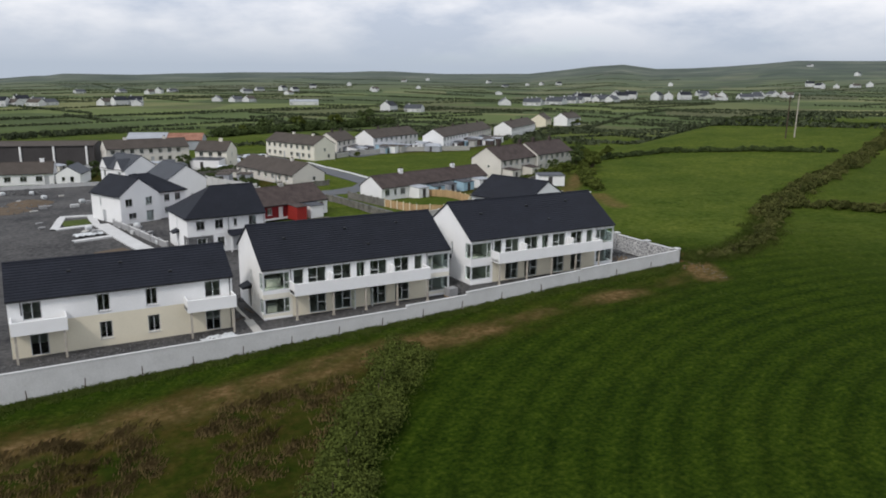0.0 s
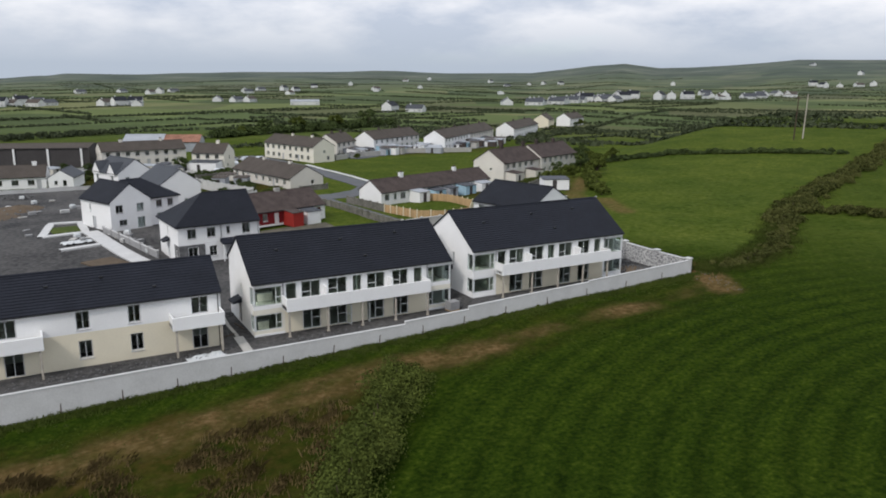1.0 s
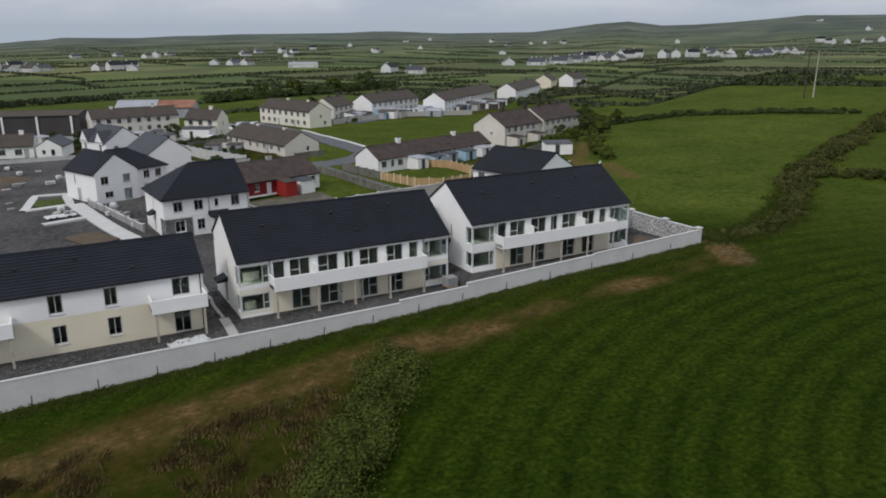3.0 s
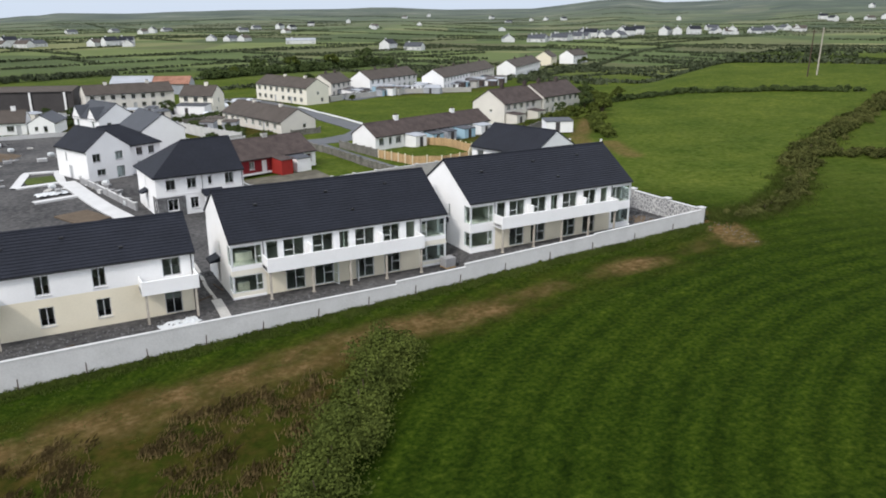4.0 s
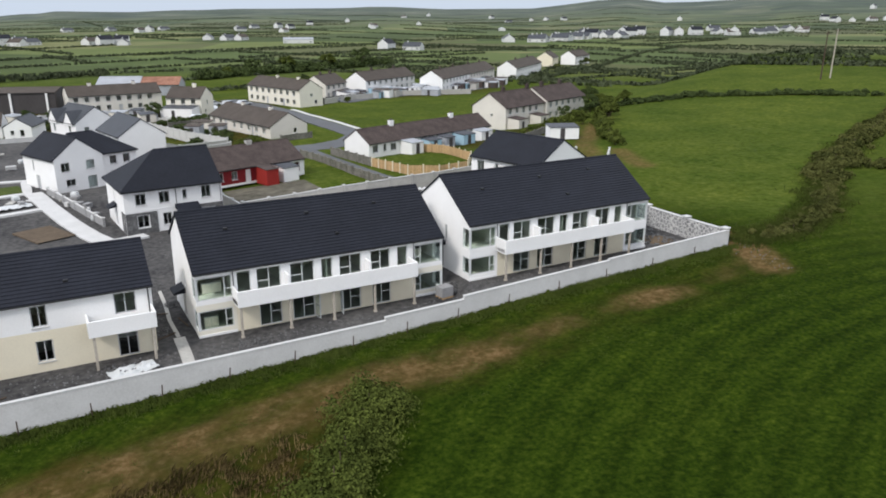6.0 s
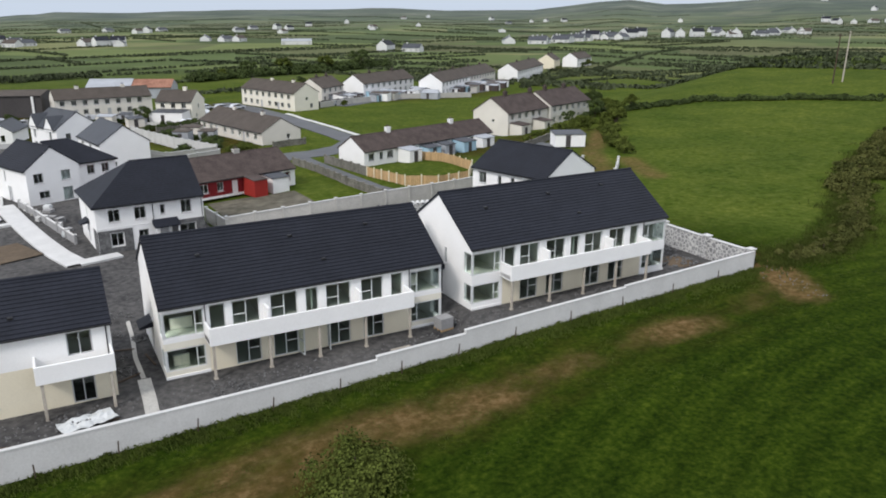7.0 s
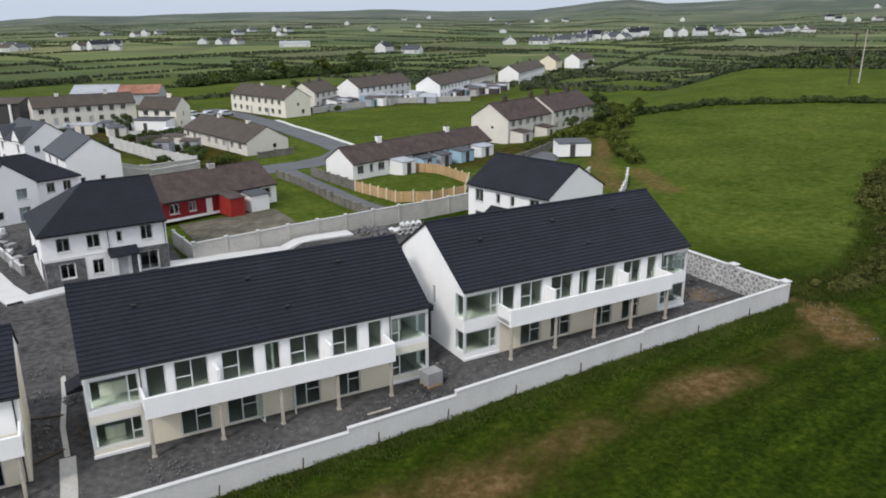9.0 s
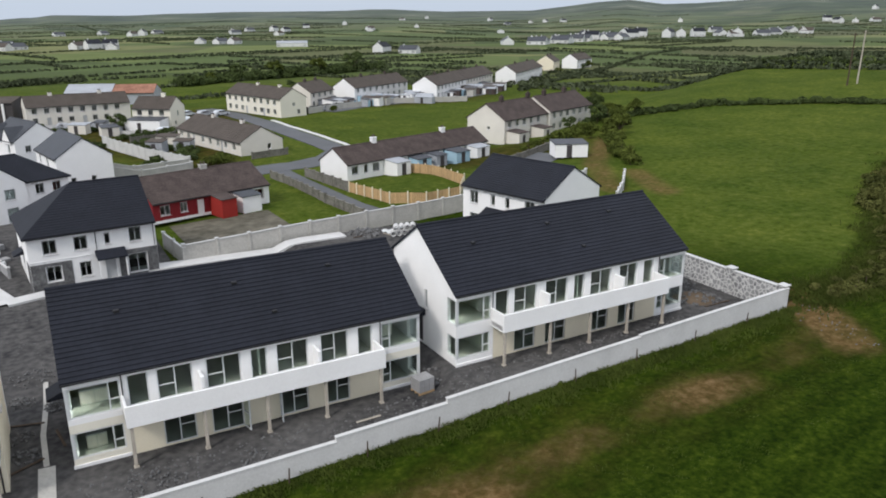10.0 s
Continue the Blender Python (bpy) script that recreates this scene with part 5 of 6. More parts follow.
post_wall("terrace_wall", "dark boundary wall before the cream terrace", [(62, 55), (70, 57.5), (78, 61.5)], 1.2, OLDCONC, 3.0, top_mat=OLDCONC)
post_wall("green_wall", "low pale wall along the green", [(56.5, 152), (66, 155)], 0.7, CONC, 4.0)


def timber_fence(pts):
    h = thing("timber_fence", "new pale timber fence round the bungalow garden", "fence", pose(0, 0, 0))
    for (ax, ay), (bx, by) in zip(pts, pts[1:]):
        d = math.hypot(bx - ax, by - ay)
        n = max(1, round(d / 1.9))
        ang = math.degrees(math.atan2(by - ay, bx - ax))
        for i in range(n):
            x, y = ax + (bx - ax) * i / n, ay + (by - ay) * i / n
            x2, y2 = ax + (bx - ax) * (i + 1) / n, ay + (by - ay) * (i + 1) / n
            f = pose(x, y, ground_z(x, y), 0, 0, ang)
            part("post", soft_boxes(0.015, (-0.07, 0.07, -0.13, 0.01, -0.3, 1.6)), CREAM, h, m=f)
            dz = ground_z(x2, y2) - ground_z(x, y)
            L = d / n
            k = 8
            for j in range(k):
                a, b = L * j / k + 0.008, L * (j + 1) / k - 0.008
                za = dz * j / k
                part("board", boxes((a, b, 0.015, 0.04, za - 0.05, za + 1.4)), TIMBER, h, m=f)
    return h


timber_fence([(37.9, 54.3), (39.2, 44.0), (43.0, 41.3), (48.1, 41.7), (52.3, 47.8), (52.8, 58.0), (51.6, 62.8)])


def strip(name, label, pts, width, material, lift=0.05, category="path", kind="structure"):
    """A thin slab that follows the ground along a line."""
    vs, fs = [], []
    dense = []
    for (ax, ay), (bx, by) in zip(pts, pts[1:]):
        n = max(1, int(math.hypot(bx - ax, by - ay) / 1.5))
        dense += [(ax + (bx - ax) * i / n, ay + (by - ay) * i / n) for i in range(n)]
    dense.append(pts[-1])
    for i, (x, y) in enumerate(dense):
        a, b = dense[max(0, i - 1)], dense[min(len(dense) - 1, i + 1)]
        t = Vector((b[0] - a[0], b[1] - a[1])).normalized()
        nx, ny = -t.y * width / 2, t.x * width / 2
        zz = max(ground_z(x + nx, y + ny), ground_z(x - nx, y - ny), ground_z(x, y)) + lift + 0.06
        vs += [(x + nx, y + ny, zz), (x - nx, y - ny, zz), (x + nx, y + ny, zz - 0.5), (x - nx, y - ny, zz - 0.5)]
        if i:
            k = 4 * (i - 1)
            fs += [(k + 1, k + 5, k + 4, k), (k, k + 4, k + 6, k + 2), (k + 3, k + 7, k + 5, k + 1)]
    return tagged(part(name, (vs, fs), material), label, category, kind=kind)


strip("road", "grey tarmac road through the estate", [(20, 77), (30, 79.5), (40, 81.5), (47, 85), (52, 92)], 6.5, TARMAC, 0.03, "road")
strip("pavement", "worn brown-grey paved yard behind the red bungalow", [(13.5, 44.5), (25.5, 45.0)], 11.0, TRACKDIRT, 0.01, "yard")
strip("road", "grey tarmac side road past the green", [(51.5, 92), (51.4, 102), (50.8, 120), (50.0, 141), (48.5, 158), (44, 176)], 5.2, TARMAC, 0.02, "road")
strip("pavement", "pale concrete footpath along the green", [(55.2, 97), (55.0, 104), (54.4, 121), (53.4, 143)], 1.0, CONC, 0.06)
strip("road", "narrow grey lane beside the long bungalow", [(35.6, 78), (35.2, 68), (35.1, 56), (35.3, 46), (36.2, 40)], 2.6, TARMAC, 0.0, "lane")
strip("pavement", "grey yard behind the old terrace", [(60, 49), (66, 52.5), (74, 56.5)], 5.0, TARMAC, 0.0, "yard")
strip("pavement", "dark tarmac parking before the pale terrace", [(-14, 152), (6, 151.5), (18, 152)], 9.0, TARMAC, 0.0, "yard")
strip("pavement", "dark backyards behind the terraces", [(70, 156), (84, 164), (100, 168), (118, 170), (140, 182)], 11.0, TARMAC, 0.0, "yard")
strip("pavement", "pale concrete path behind the terraces", [(2.4, 33.6), (6.7, 34.0), (15.1, 33.8), (21.0, 33.5), (28.7, 33.5)], 1.9, CONC, 0.1)
strip("pavement", "pale concrete path between the terraces", [(-1.75, -5.2), (-1.55, -2.0), (-1.45, 1.2)], 0.85, WALLCONC, 0.0)
strip("pavement", "narrow concrete gully between the terraces", [(-1.45, 1.3), (-1.5, 5.0), (-1.2, 9.0), (-1.1, 12.5)], 0.3, WALLCONC, 0.0)
strip("pavement", "broad pale concrete footpath on the plot", [(-10.0, 57), (-8.6, 49.5), (-6.8, 41.5), (-5.0, 34), (-3.5, 29.5)], 2.2, CONC, 0.12)
strip("pavement", "pale concrete footpath past the houses", [(-3.5, 29.8), (0.5, 31.0)], 1.6, CONC, 0.14)
strip("pavement", "pale footpath edge round the green", [(-16.6, 55.6), (-10.6, 57.2), (-10.8, 66.2), (-15.0, 66.6), (-16.6, 55.6)], 1.2, CONC, 0.12)
strip("lawn", "square of bright new lawn on the plot", [(-15.4, 60.0), (-11.3, 60.6)], 5.0, GRASSBLADE, 0.06, "lawn")
strip("pavement", "pale concrete slab lying on the plot", [(-14.6, 46.6), (-9.2, 48.0)], 1.1, CONC, 0.12)
strip("soil_bed", "brown bed of bare soil beside the footpath", [(-10.6, 39.6), (-8.2, 34.0)], 4.2, EARTH, 0.08, "soil")


# ---- plants ----
def leaf_mesh(clumps, leaves, size, seed, flat=0.8):
    """Many small leaf blades in uneven clumps (x, y, z, radius)."""
    rng = np.random.default_rng(seed)
    c = np.repeat(np.array(clumps, float), leaves, axis=0)
    n = len(c)
    d = rng.normal(size=(n, 3))
    d /= np.linalg.norm(d, axis=1)[:, None]
    d[:, 2] = np.where(d[:, 2] < -0.35, -d[:, 2], d[:, 2])
    p = c[:, :3] + d * (c[:, 3] * rng.uniform(0.5, 1.12, n))[:, None] * np.array([1, 1, flat])
    nr = d + rng.normal(scale=0.55, size=(n, 3))
    nr /= np.linalg.norm(nr, axis=1)[:, None]
    t = np.cross(nr, rng.normal(size=(n, 3)))
    t /= np.linalg.norm(t, axis=1)[:, None]
    b = np.cross(nr, t)
    s = (size * rng.uniform(0.6, 1.35, n))[:, None]
    quad = np.stack([p - t * s, p - b * s * 0.55 + nr * s * 0.12, p + t * s, p + b * s * 0.55 + nr * s * 0.12], 1).reshape(-1, 3)
    return [tuple(v) for v in quad.tolist()], [(4 * i, 4 * i + 1, 4 * i + 2, 4 * i + 3) for i in range(n)]


def hedge(name, label, pts, width, height, leaves, size, seed, material, gap=0.8, rough=0.3, kind="stuff"):
    """A hedge along a line: stems inside, a ragged leafy coat outside."""
    rnd = random.Random(seed)
    clumps = []
    bm = bmesh.new()
    for (ax, ay), (bx, by) in zip(pts, pts[1:]):
        d = math.hypot(bx - ax, by - ay)
        n = max(1, int(d / gap))
        ux, uy = (bx - ax) / d, (by - ay) / d
        for i in range(n):
            if rnd.random() < 0.04:
                continue
            k = (i + rnd.random()) / n
            w = width * (0.75 + rough * rnd.uniform(-1, 1))
            for lane in range(max(1, int(width / 1.3))):
                o = rnd.uniform(-w / 2, w / 2)
                x, y = ax + (bx - ax) * k - uy * o, ay + (by - ay) * k + ux * o
                r = rnd.uniform(0.5, 0.9) * min(height * 0.55, width * 0.4)
                top = height * (1 - 0.45 * abs(o) / (width / 2)) * rnd.uniform(0.7, 1.1) * (0.85 + 0.7 * noise.noise((x / 5.0, y / 5.0, seed)))
                top = max(top, 0.35)
                z = ground_z(x, y)
                clumps.append((x, y, z + max(r * 0.5, top - r * 0.8), r))
                if top > 1.3 * r:
                    clumps.append((x + rnd.uniform(-0.3, 0.3), y + rnd.uniform(-0.3, 0.3), z + max(r * 0.4, top * 0.4), r))
            if i % 3 == 0:
                x, y = ax + (bx - ax) * k, ay + (by - ay) * k
                rod(bm, (x, y, ground_z(x, y) - 0.1), (x + rnd.uniform(-0.3, 0.3), y + rnd.uniform(-0.3, 0.3), ground_z(x, y) + height * 0.7), 0.06, 0.03, 5)
    h = thing(name, label, "hedge", pose(0, 0, 0), kind=kind)
    part("foliage", leaf_mesh(clumps, leaves, size, seed), material, h)
    part("stems", bm, BARK, h)
    return h


hedge("hedge", "thick green bramble hedge between pasture and rough ground", HEDGE, 4.2, 2.9, 190, 0.105, 3, LEAF, 0.5)
hedge("hedge", "low scrub on the bank between the fields", [(56, -5.2), (58.6, -5.6), (63.7, -4.8), (69.4, -2.8), (78.6, 3.4), (84, 7.6)], 3.4, 0.9, 90, 0.14, 5, SCRUB, 0.32, 0.6)
hedge("hedge", "overgrown dull green hedge bank along the field", [(82, 6.2), (87, 9.6), (97.5, 14.6), (110, 19.9), (126, 26.3), (153, 37), (198, 57), (250, 82)], 5.0, 1.7, 85, 0.19, 15, SCRUB, 0.5, 0.6)
hedge("hedge", "scrubby hedge crossing between the fields", [(92, 11.0), (95.5, 7.2), (98, 2.5), (101, -4), (112, -14), (135, -34), (170, -60)], 4.8, 1.5, 75, 0.2, 6, SCRUB, 0.55)
hedge("hedge", "low dark field hedge", [(103, 84), (110, 79), (118, 76.5), (131, 76), (147, 63.5), (160, 48)], 2.8, 1.5, 50, 0.26, 7, DARKLEAF, 0.5)
hedge("hedge", "long dark hedge behind the fields", [(150, 176), (175, 197), (252, 251), (365, 342), (444, 388), (493, 391), (536, 315), (589, 293), (680, 260)], 2.6, 1.6, 30, 0.42, 8, HAZYLEAF, 1.1)
hedge("hedge", "dark hedge splitting the upper field", [(236, 160), (237, 146), (233, 110), (232, 79), (240, 50)], 2.8, 1.5, 30, 0.45, 9, DARKLEAF, 0.8)
hedge("hedge", "rough hedge beside the lane", [(77.5, 42), (83, 50.5), (89, 59.5), (96, 67.5), (105, 79)], 3.4, 1.7, 80, 0.22, 10, LEAF, 0.8)
hedge("hedge", "garden hedge beside the bungalow row", [(17, 90), (20, 97), (19.5, 104), (17, 112)], 3.0, 1.8, 60, 0.22, 12, DARKLEAF, 0.8)
hedge("thicket", "dark belt of bushes behind the estate", [(52, 258), (67, 268), (80, 276), (98, 280), (116, 287), (138, 300), (160, 312)], 9.0, 4.6, 40, 0.55, 13, DARKLEAF, 1.6)
hedge("thicket", "dark bushes beyond the barns", [(-60, 262), (-28, 272), (0, 290), (24, 300)], 5.0, 3.0, 35, 0.6, 14, HAZYLEAF, 2.0)


def tree(m, label, height, spread, seed, material):
    rnd = random.Random(seed)
    h = thing("tree", label, "tree", m, "trees")
    bm = bmesh.new()
    rod(bm, (0, 0, -0.3), (0.1, 0.05, height * 0.55), 0.2, 0.09, 8)
    clumps = []
    for i in range(11):
        a = i * 2.4 + rnd.random()
        z0 = height * rnd.uniform(0.2, 0.5)
        r = spread * rnd.uniform(0.35, 0.85)
        z1 = height * rnd.uniform(0.4, 0.92)
        tip = (math.cos(a) * r, math.sin(a) * r, z1)
        rod(bm, (0.04, 0.02, z0), tip, 0.07, 0.02, 5)
        for k in range(3):
            clumps.append((tip[0] + rnd.uniform(-0.6, 0.6), tip[1] + rnd.uniform(-0.6, 0.6), tip[2] + rnd.uniform(-0.6, 0.4), spread * rnd.uniform(0.2, 0.38)))
    clumps.append((0.1, 0, height * 0.88, spread * 0.35))
    part("trunk", bm, BARK, h)
    part("crown", leaf_mesh(clumps, 60, 0.28, seed), material, h)
    return h


kinds = [tree(pose(93, 62, base(93, 62)), "leafy dark green tree by the lane", 5.2, 2.6, 21, LEAF), tree(pose(103, 80, base(103, 80)), "bushy green tree among the lane scrub", 6.0, 3.0, 22, DARKLEAF),
         tree(pose(98, 68, base(98, 68)), "small round green tree by the lane", 4.2, 2.4, 23, LEAF)]
random.seed(5)
for x, y in ((106, 77), (109, 84), (112, 79), (117, 90), (88, 64), (95, 79), (102, 92), (122, 98), (91, 70), (110, 95), (99, 86), (128, 112), (140, 124), (152, 140), (160, 150), (73, 152), (66, 266), (79, 276), (96, 281), (118, 288), (140, 300), (84, 222), (101, 216), (18, 140), (-4, 140), (-9, 146), (2, 142), (36, 128), (215, 240), (238, 250), (255, 268)):
    k = random.uniform(0.7, 1.25) * (1.25 if y > 250 else 0.55)
    m = pose(x, y, base(x, y), 0, 0, random.uniform(0, 360))
    t = copy_thing(random.choice(kinds), m)
    t.scale = (k, k, k * random.uniform(0.8, 1.1))
for t, k in zip(kinds, (0.7, 0.62, 0.85)):
    t.scale = (k, k, k)


def far_hedges():
    """The net of hedgerows over the plain, far too many to count."""
    rnd = random.Random(31)
    clumps = []
    for i in range(190):
        r = 260 + 1700 * rnd.random() ** 1.5
        b = radians(28.8 + rnd.uniform(-40, 42))
        x, y = EYE.x + r * math.sin(b), EYE.y + r * math.cos(b)
        a = radians(rnd.choice((20, 110)) + rnd.uniform(-18, 18))
        if abs(math.cos(a - (math.pi / 2 - b))) > 0.75 and rnd.random() < 0.6:
            a += math.pi / 2
        L = rnd.uniform(60, 220) * (0.6 + r / 1200)
        n = int(L / (0.75 + r / 1100))
        big = rnd.uniform(0.55, 1.1)
        for k in range(n):
            if rnd.random() < 0.12:
                continue
            px, py = x + math.cos(a) * L * k / n + rnd.uniform(-1, 1), y + math.sin(a) * L * k / n + rnd.uniform(-1, 1)
            rr = big * rnd.uniform(0.8, 1.5) * (0.8 + r / 2200)
            clumps.append((px, py, natural(px, py) + rr * 0.4, rr))
    h = thing("hedgerows", "far dark hedgerows and thickets over the plain", "hedgerow", pose(0, 0, 0), kind="stuff")
    part("foliage", leaf_mesh(clumps, 8, 0.8, 32), HAZYLEAF, h)


far_hedges()


def tufts(name, label, spots, blades, height, width, seed, material, spread=0.22, wind=None):
    rng = np.random.default_rng(seed)
    vs, fs = [], []
    for x, y, s in spots:
        z = natural(x, y) - 0.03
        for k in range(blades):
            a, lean = (rng.uniform(0, 6.28), rng.uniform(0.1, 0.8)) if wind is None else (wind + rng.normal() * 0.45, rng.uniform(0.5, 1.5))
            bx, by = x + rng.normal() * spread * s, y + rng.normal() * spread * s
            h = height * s * rng.uniform(0.5, 1.1)
            dx, dy = math.cos(a), math.sin(a)
            i = len(vs)
            vs += [(bx - dy * width, by + dx * width, z), (bx + dy * width, by - dx * width, z), (bx + dx * lean * h * 0.4, by + dy * lean * h * 0.4, z + h * 0.7), (bx + dx * lean * h, by + dy * lean * h, z + h * 0.85)]
            fs += [(i, i + 1, i + 2), (i, i + 2, i + 3)]
    return tagged(part(name, (vs, fs), material), label, "grass", kind="stuff")


rnd = random.Random(8)
spots = []
while len(spots) < 620:
    x, y = rnd.uniform(-34, 8), rnd.uniform(-48, -16)
    _, side = polyline_distance(x, y, HEDGE)
    if side < 0 and noise.noise((x / 5, y / 5, 9.0)) > -0.12:
        spots.append((x, y, rnd.uniform(0.6, 1.3)))
tufts("rushes", "dry brown rush tussocks in the rough pasture", spots, 34, 0.42, 0.04, 4, RUSHES, 0.34, 0.9)
spots = []
for i in range(2400):
    x = rnd.uniform(-45, 52)
    spots.append((x, wall_y(x) - 0.25 - abs(rnd.gauss(0, 0.8)), rnd.uniform(0.4, 1.1)))
tufts("long_grass", "long green grass along the boundary wall", spots, 16, 0.36, 0.03, 5, GRASSBLADE)
spots = []
while len(spots) < 1000:
    x, y = rnd.uniform(-30, 60), rnd.uniform(-18, -6.5)
    if y < wall_y(x) - 0.6 and noise.noise((x / 3, y / 3, 4.0)) > 0.0:
        spots.append((x, y, rnd.uniform(0.3, 0.8)))
tufts("long_grass", "uneven green grass beside the brown track", spots, 14, 0.2, 0.03, 6, GRASSBLADE, 0.4)

BANK = [(53, -4.5), (58.6, -5.4), (63.7, -4.6), (69.4, -2.4), (76, 2.0), (84, 7.6), (97.5, 14.6), (110, 19.9)]
spots = []
while len(spots) < 1500:
    (ax, ay), (bx, by) = rnd.choice(list(zip(BANK, BANK[1:])))
    k = rnd.random()
    x, y = ax + (bx - ax) * k + rnd.gauss(0, 0.8), ay + (by - ay) * k + rnd.gauss(0.3, 1.4)
    spots.append((x, y, rnd.uniform(0.5, 1.3)))
tufts("long_grass", "rank dark green grass on the bank between fields", spots, 16, 0.45, 0.045, 16, BANKGRASS, 0.5)

# ---- far houses ----
def far_house(label, L, W, eave, rise, wall, roof):
    return house("far_house", label, "house", pose(0, 0, 0), L, W, eave, rise, wall=wall, roof=roof, frame_mat=STEEL, group="far houses", floors=False, fascia=False, course=1.2, chimneys=[(L * 0.2, 0.9)], over=0.2, sills=False,
                 holes={"front": [(1.2, 2.6, 0.8, 2.1), (L * 0.5, L * 0.5 + 1, 0.05, 2.1, "door"), (L - 3, L - 1.6, 0.8, 2.1)]})


far_kinds = [far_house("far white bungalow with grey roof on the plain", 13, 8, 2.8, 2.6, FARWALL, GREYSLATE), far_house("far white two-storey house with slate roof", 11, 8, 4.9, 2.8, FARWALL, SLATE),
             far_house("far white house with brown roof", 12, 7.5, 3.2, 2.6, FARWALL, FARTILE), far_house("far long white shed with pale roof", 26, 9, 3.4, 1.6, FARWALL, SHEET)]
PLAIN_WEST = [(43.7, 638), (51, 626), (62, 634), (71, 621), (131, 997), (148, 1012), (169, 1073), (47, 1050), (103, 1068), (-8, 700), (-30, 653), (-15, 650), (157, 709), (167, 691), (180, 687), (272, 1051), (313, 1140), (-40, 648), (-22, 690), (0, 655)]
PLAIN_MID = [(223, 449), (236, 452), (345, 1110), (442, 1261), (587, 1419), (468, 1038), (455, 992), (833, 1690), (969, 1793), (592, 1114), (1027, 1582), (884, 1299), (1020, 1397), (1033, 1361), (1013, 1281), (1120, 1046)]
ESTATE_A = [(394, 541), (405, 537), (415, 533), (440, 548), (458, 567), (477, 573), (498, 581), (520, 589), (521, 562), (534, 555), (580, 600), (632, 646), (666, 663), (560, 612), (545, 590), (429, 541), (449, 556), (488, 576), (509, 584), (533, 575), (600, 622), (616, 634)]
ESTATE_B = [(651, 607), (665, 598), (816, 699), (706, 571), (717, 564), (749, 570), (776, 575), (828, 597), (825, 573), (831, 565), (1224, 826), (1179, 756), (1225, 761), (1267, 763), (1315, 757), (1721, 1047), (2079, 1423), (690, 610), (735, 600), (860, 600)]
random.seed(17)
for spot_list, picks in ((PLAIN_WEST, (0, 0, 1, 2)), (PLAIN_MID, (0, 1, 2)), (ESTATE_A, (0, 0, 1)), (ESTATE_B, (0, 1, 2))):
    for x, y in spot_list:
        o = copy_thing(far_kinds[random.choice(picks)], pose(x, y, natural(x, y) - 0.35, 0, 0, random.choice((-20, 15, 40, 70, -50)) + random.uniform(-8, 8)))
        k = 1.3 if spot_list in (ESTATE_A, ESTATE_B) else 1.05
        o.scale = (k, k, k)
copy_thing(far_kinds[3], pose(196, 607, natural(202, 606) - 0.3, 0, 0, -18))
for k, o in enumerate(far_kinds):
    x, y = ((250, 980), (330, 1010), (290, 905), (620, 900))[k]
    o.matrix_basis = pose(x, y, natural(x, y) - 0.35, 0, 0, 20 * k)

# ---- poles and small things ----
for x, y, hgt in ((182.4, 76.6, 13.2), (177.6, 76.0, 12.8)):
    h = thing("utility_pole", "tall timber utility pole standing in the field" if x > 180 else "dark timber utility pole beside the other pole", "pole", pose(x, y, natural(x, y) - 0.4), "utility poles")
    bm = bmesh.new()
    rod(bm, (0, 0, 0), (0.35, 0, hgt), 0.2, 0.13, 10)
    part("shaft", bm, PROP if x > 180 else BARK, h)
    part("crossarm", soft_boxes(0.02, (-0.6, 1.3, -0.08, 0.08, hgt - 0.6, hgt - 0.42)), BARK, h)


def pallet_stack(m, label, rows=4):
    h = thing("block_pallet", label, "pallet", m, "pallets of blocks")
    part("pallet", boxes((-0.6, 0.6, -0.5, -0.38, 0, 0.12), (-0.6, 0.6, 0.38, 0.5, 0, 0.12), (-0.6, 0.6, -0.06, 0.06, 0, 0.12), (-0.6, 0.6, -0.5, 0.5, 0.122, 0.15)), TIMBER, h)
    for k in range(rows):
        for i in range(3):
            for j in range(4):
                part("block", boxes((-0.6 + i * 0.4, -0.215 + i * 0.4, -0.5 + j * 0.25, -0.26 + j * 0.25, 0.155 + k * 0.222, 0.37 + k * 0.222)), BLOCKWORK, h)
    return h


pallet_stack(pose(20.6, -0.9, 0.03, 0, 0, 8), "pallet of grey concrete blocks at the terrace corner")
pallet_stack(pose(-17.5, 78, 0.18, 0, 0, 10), "pallet of grey blocks on the open plot")
pallet_stack(pose(-5.2, 52.0, 0.18, 0, 0, 60), "pallet of grey blocks by the footpath", 3)


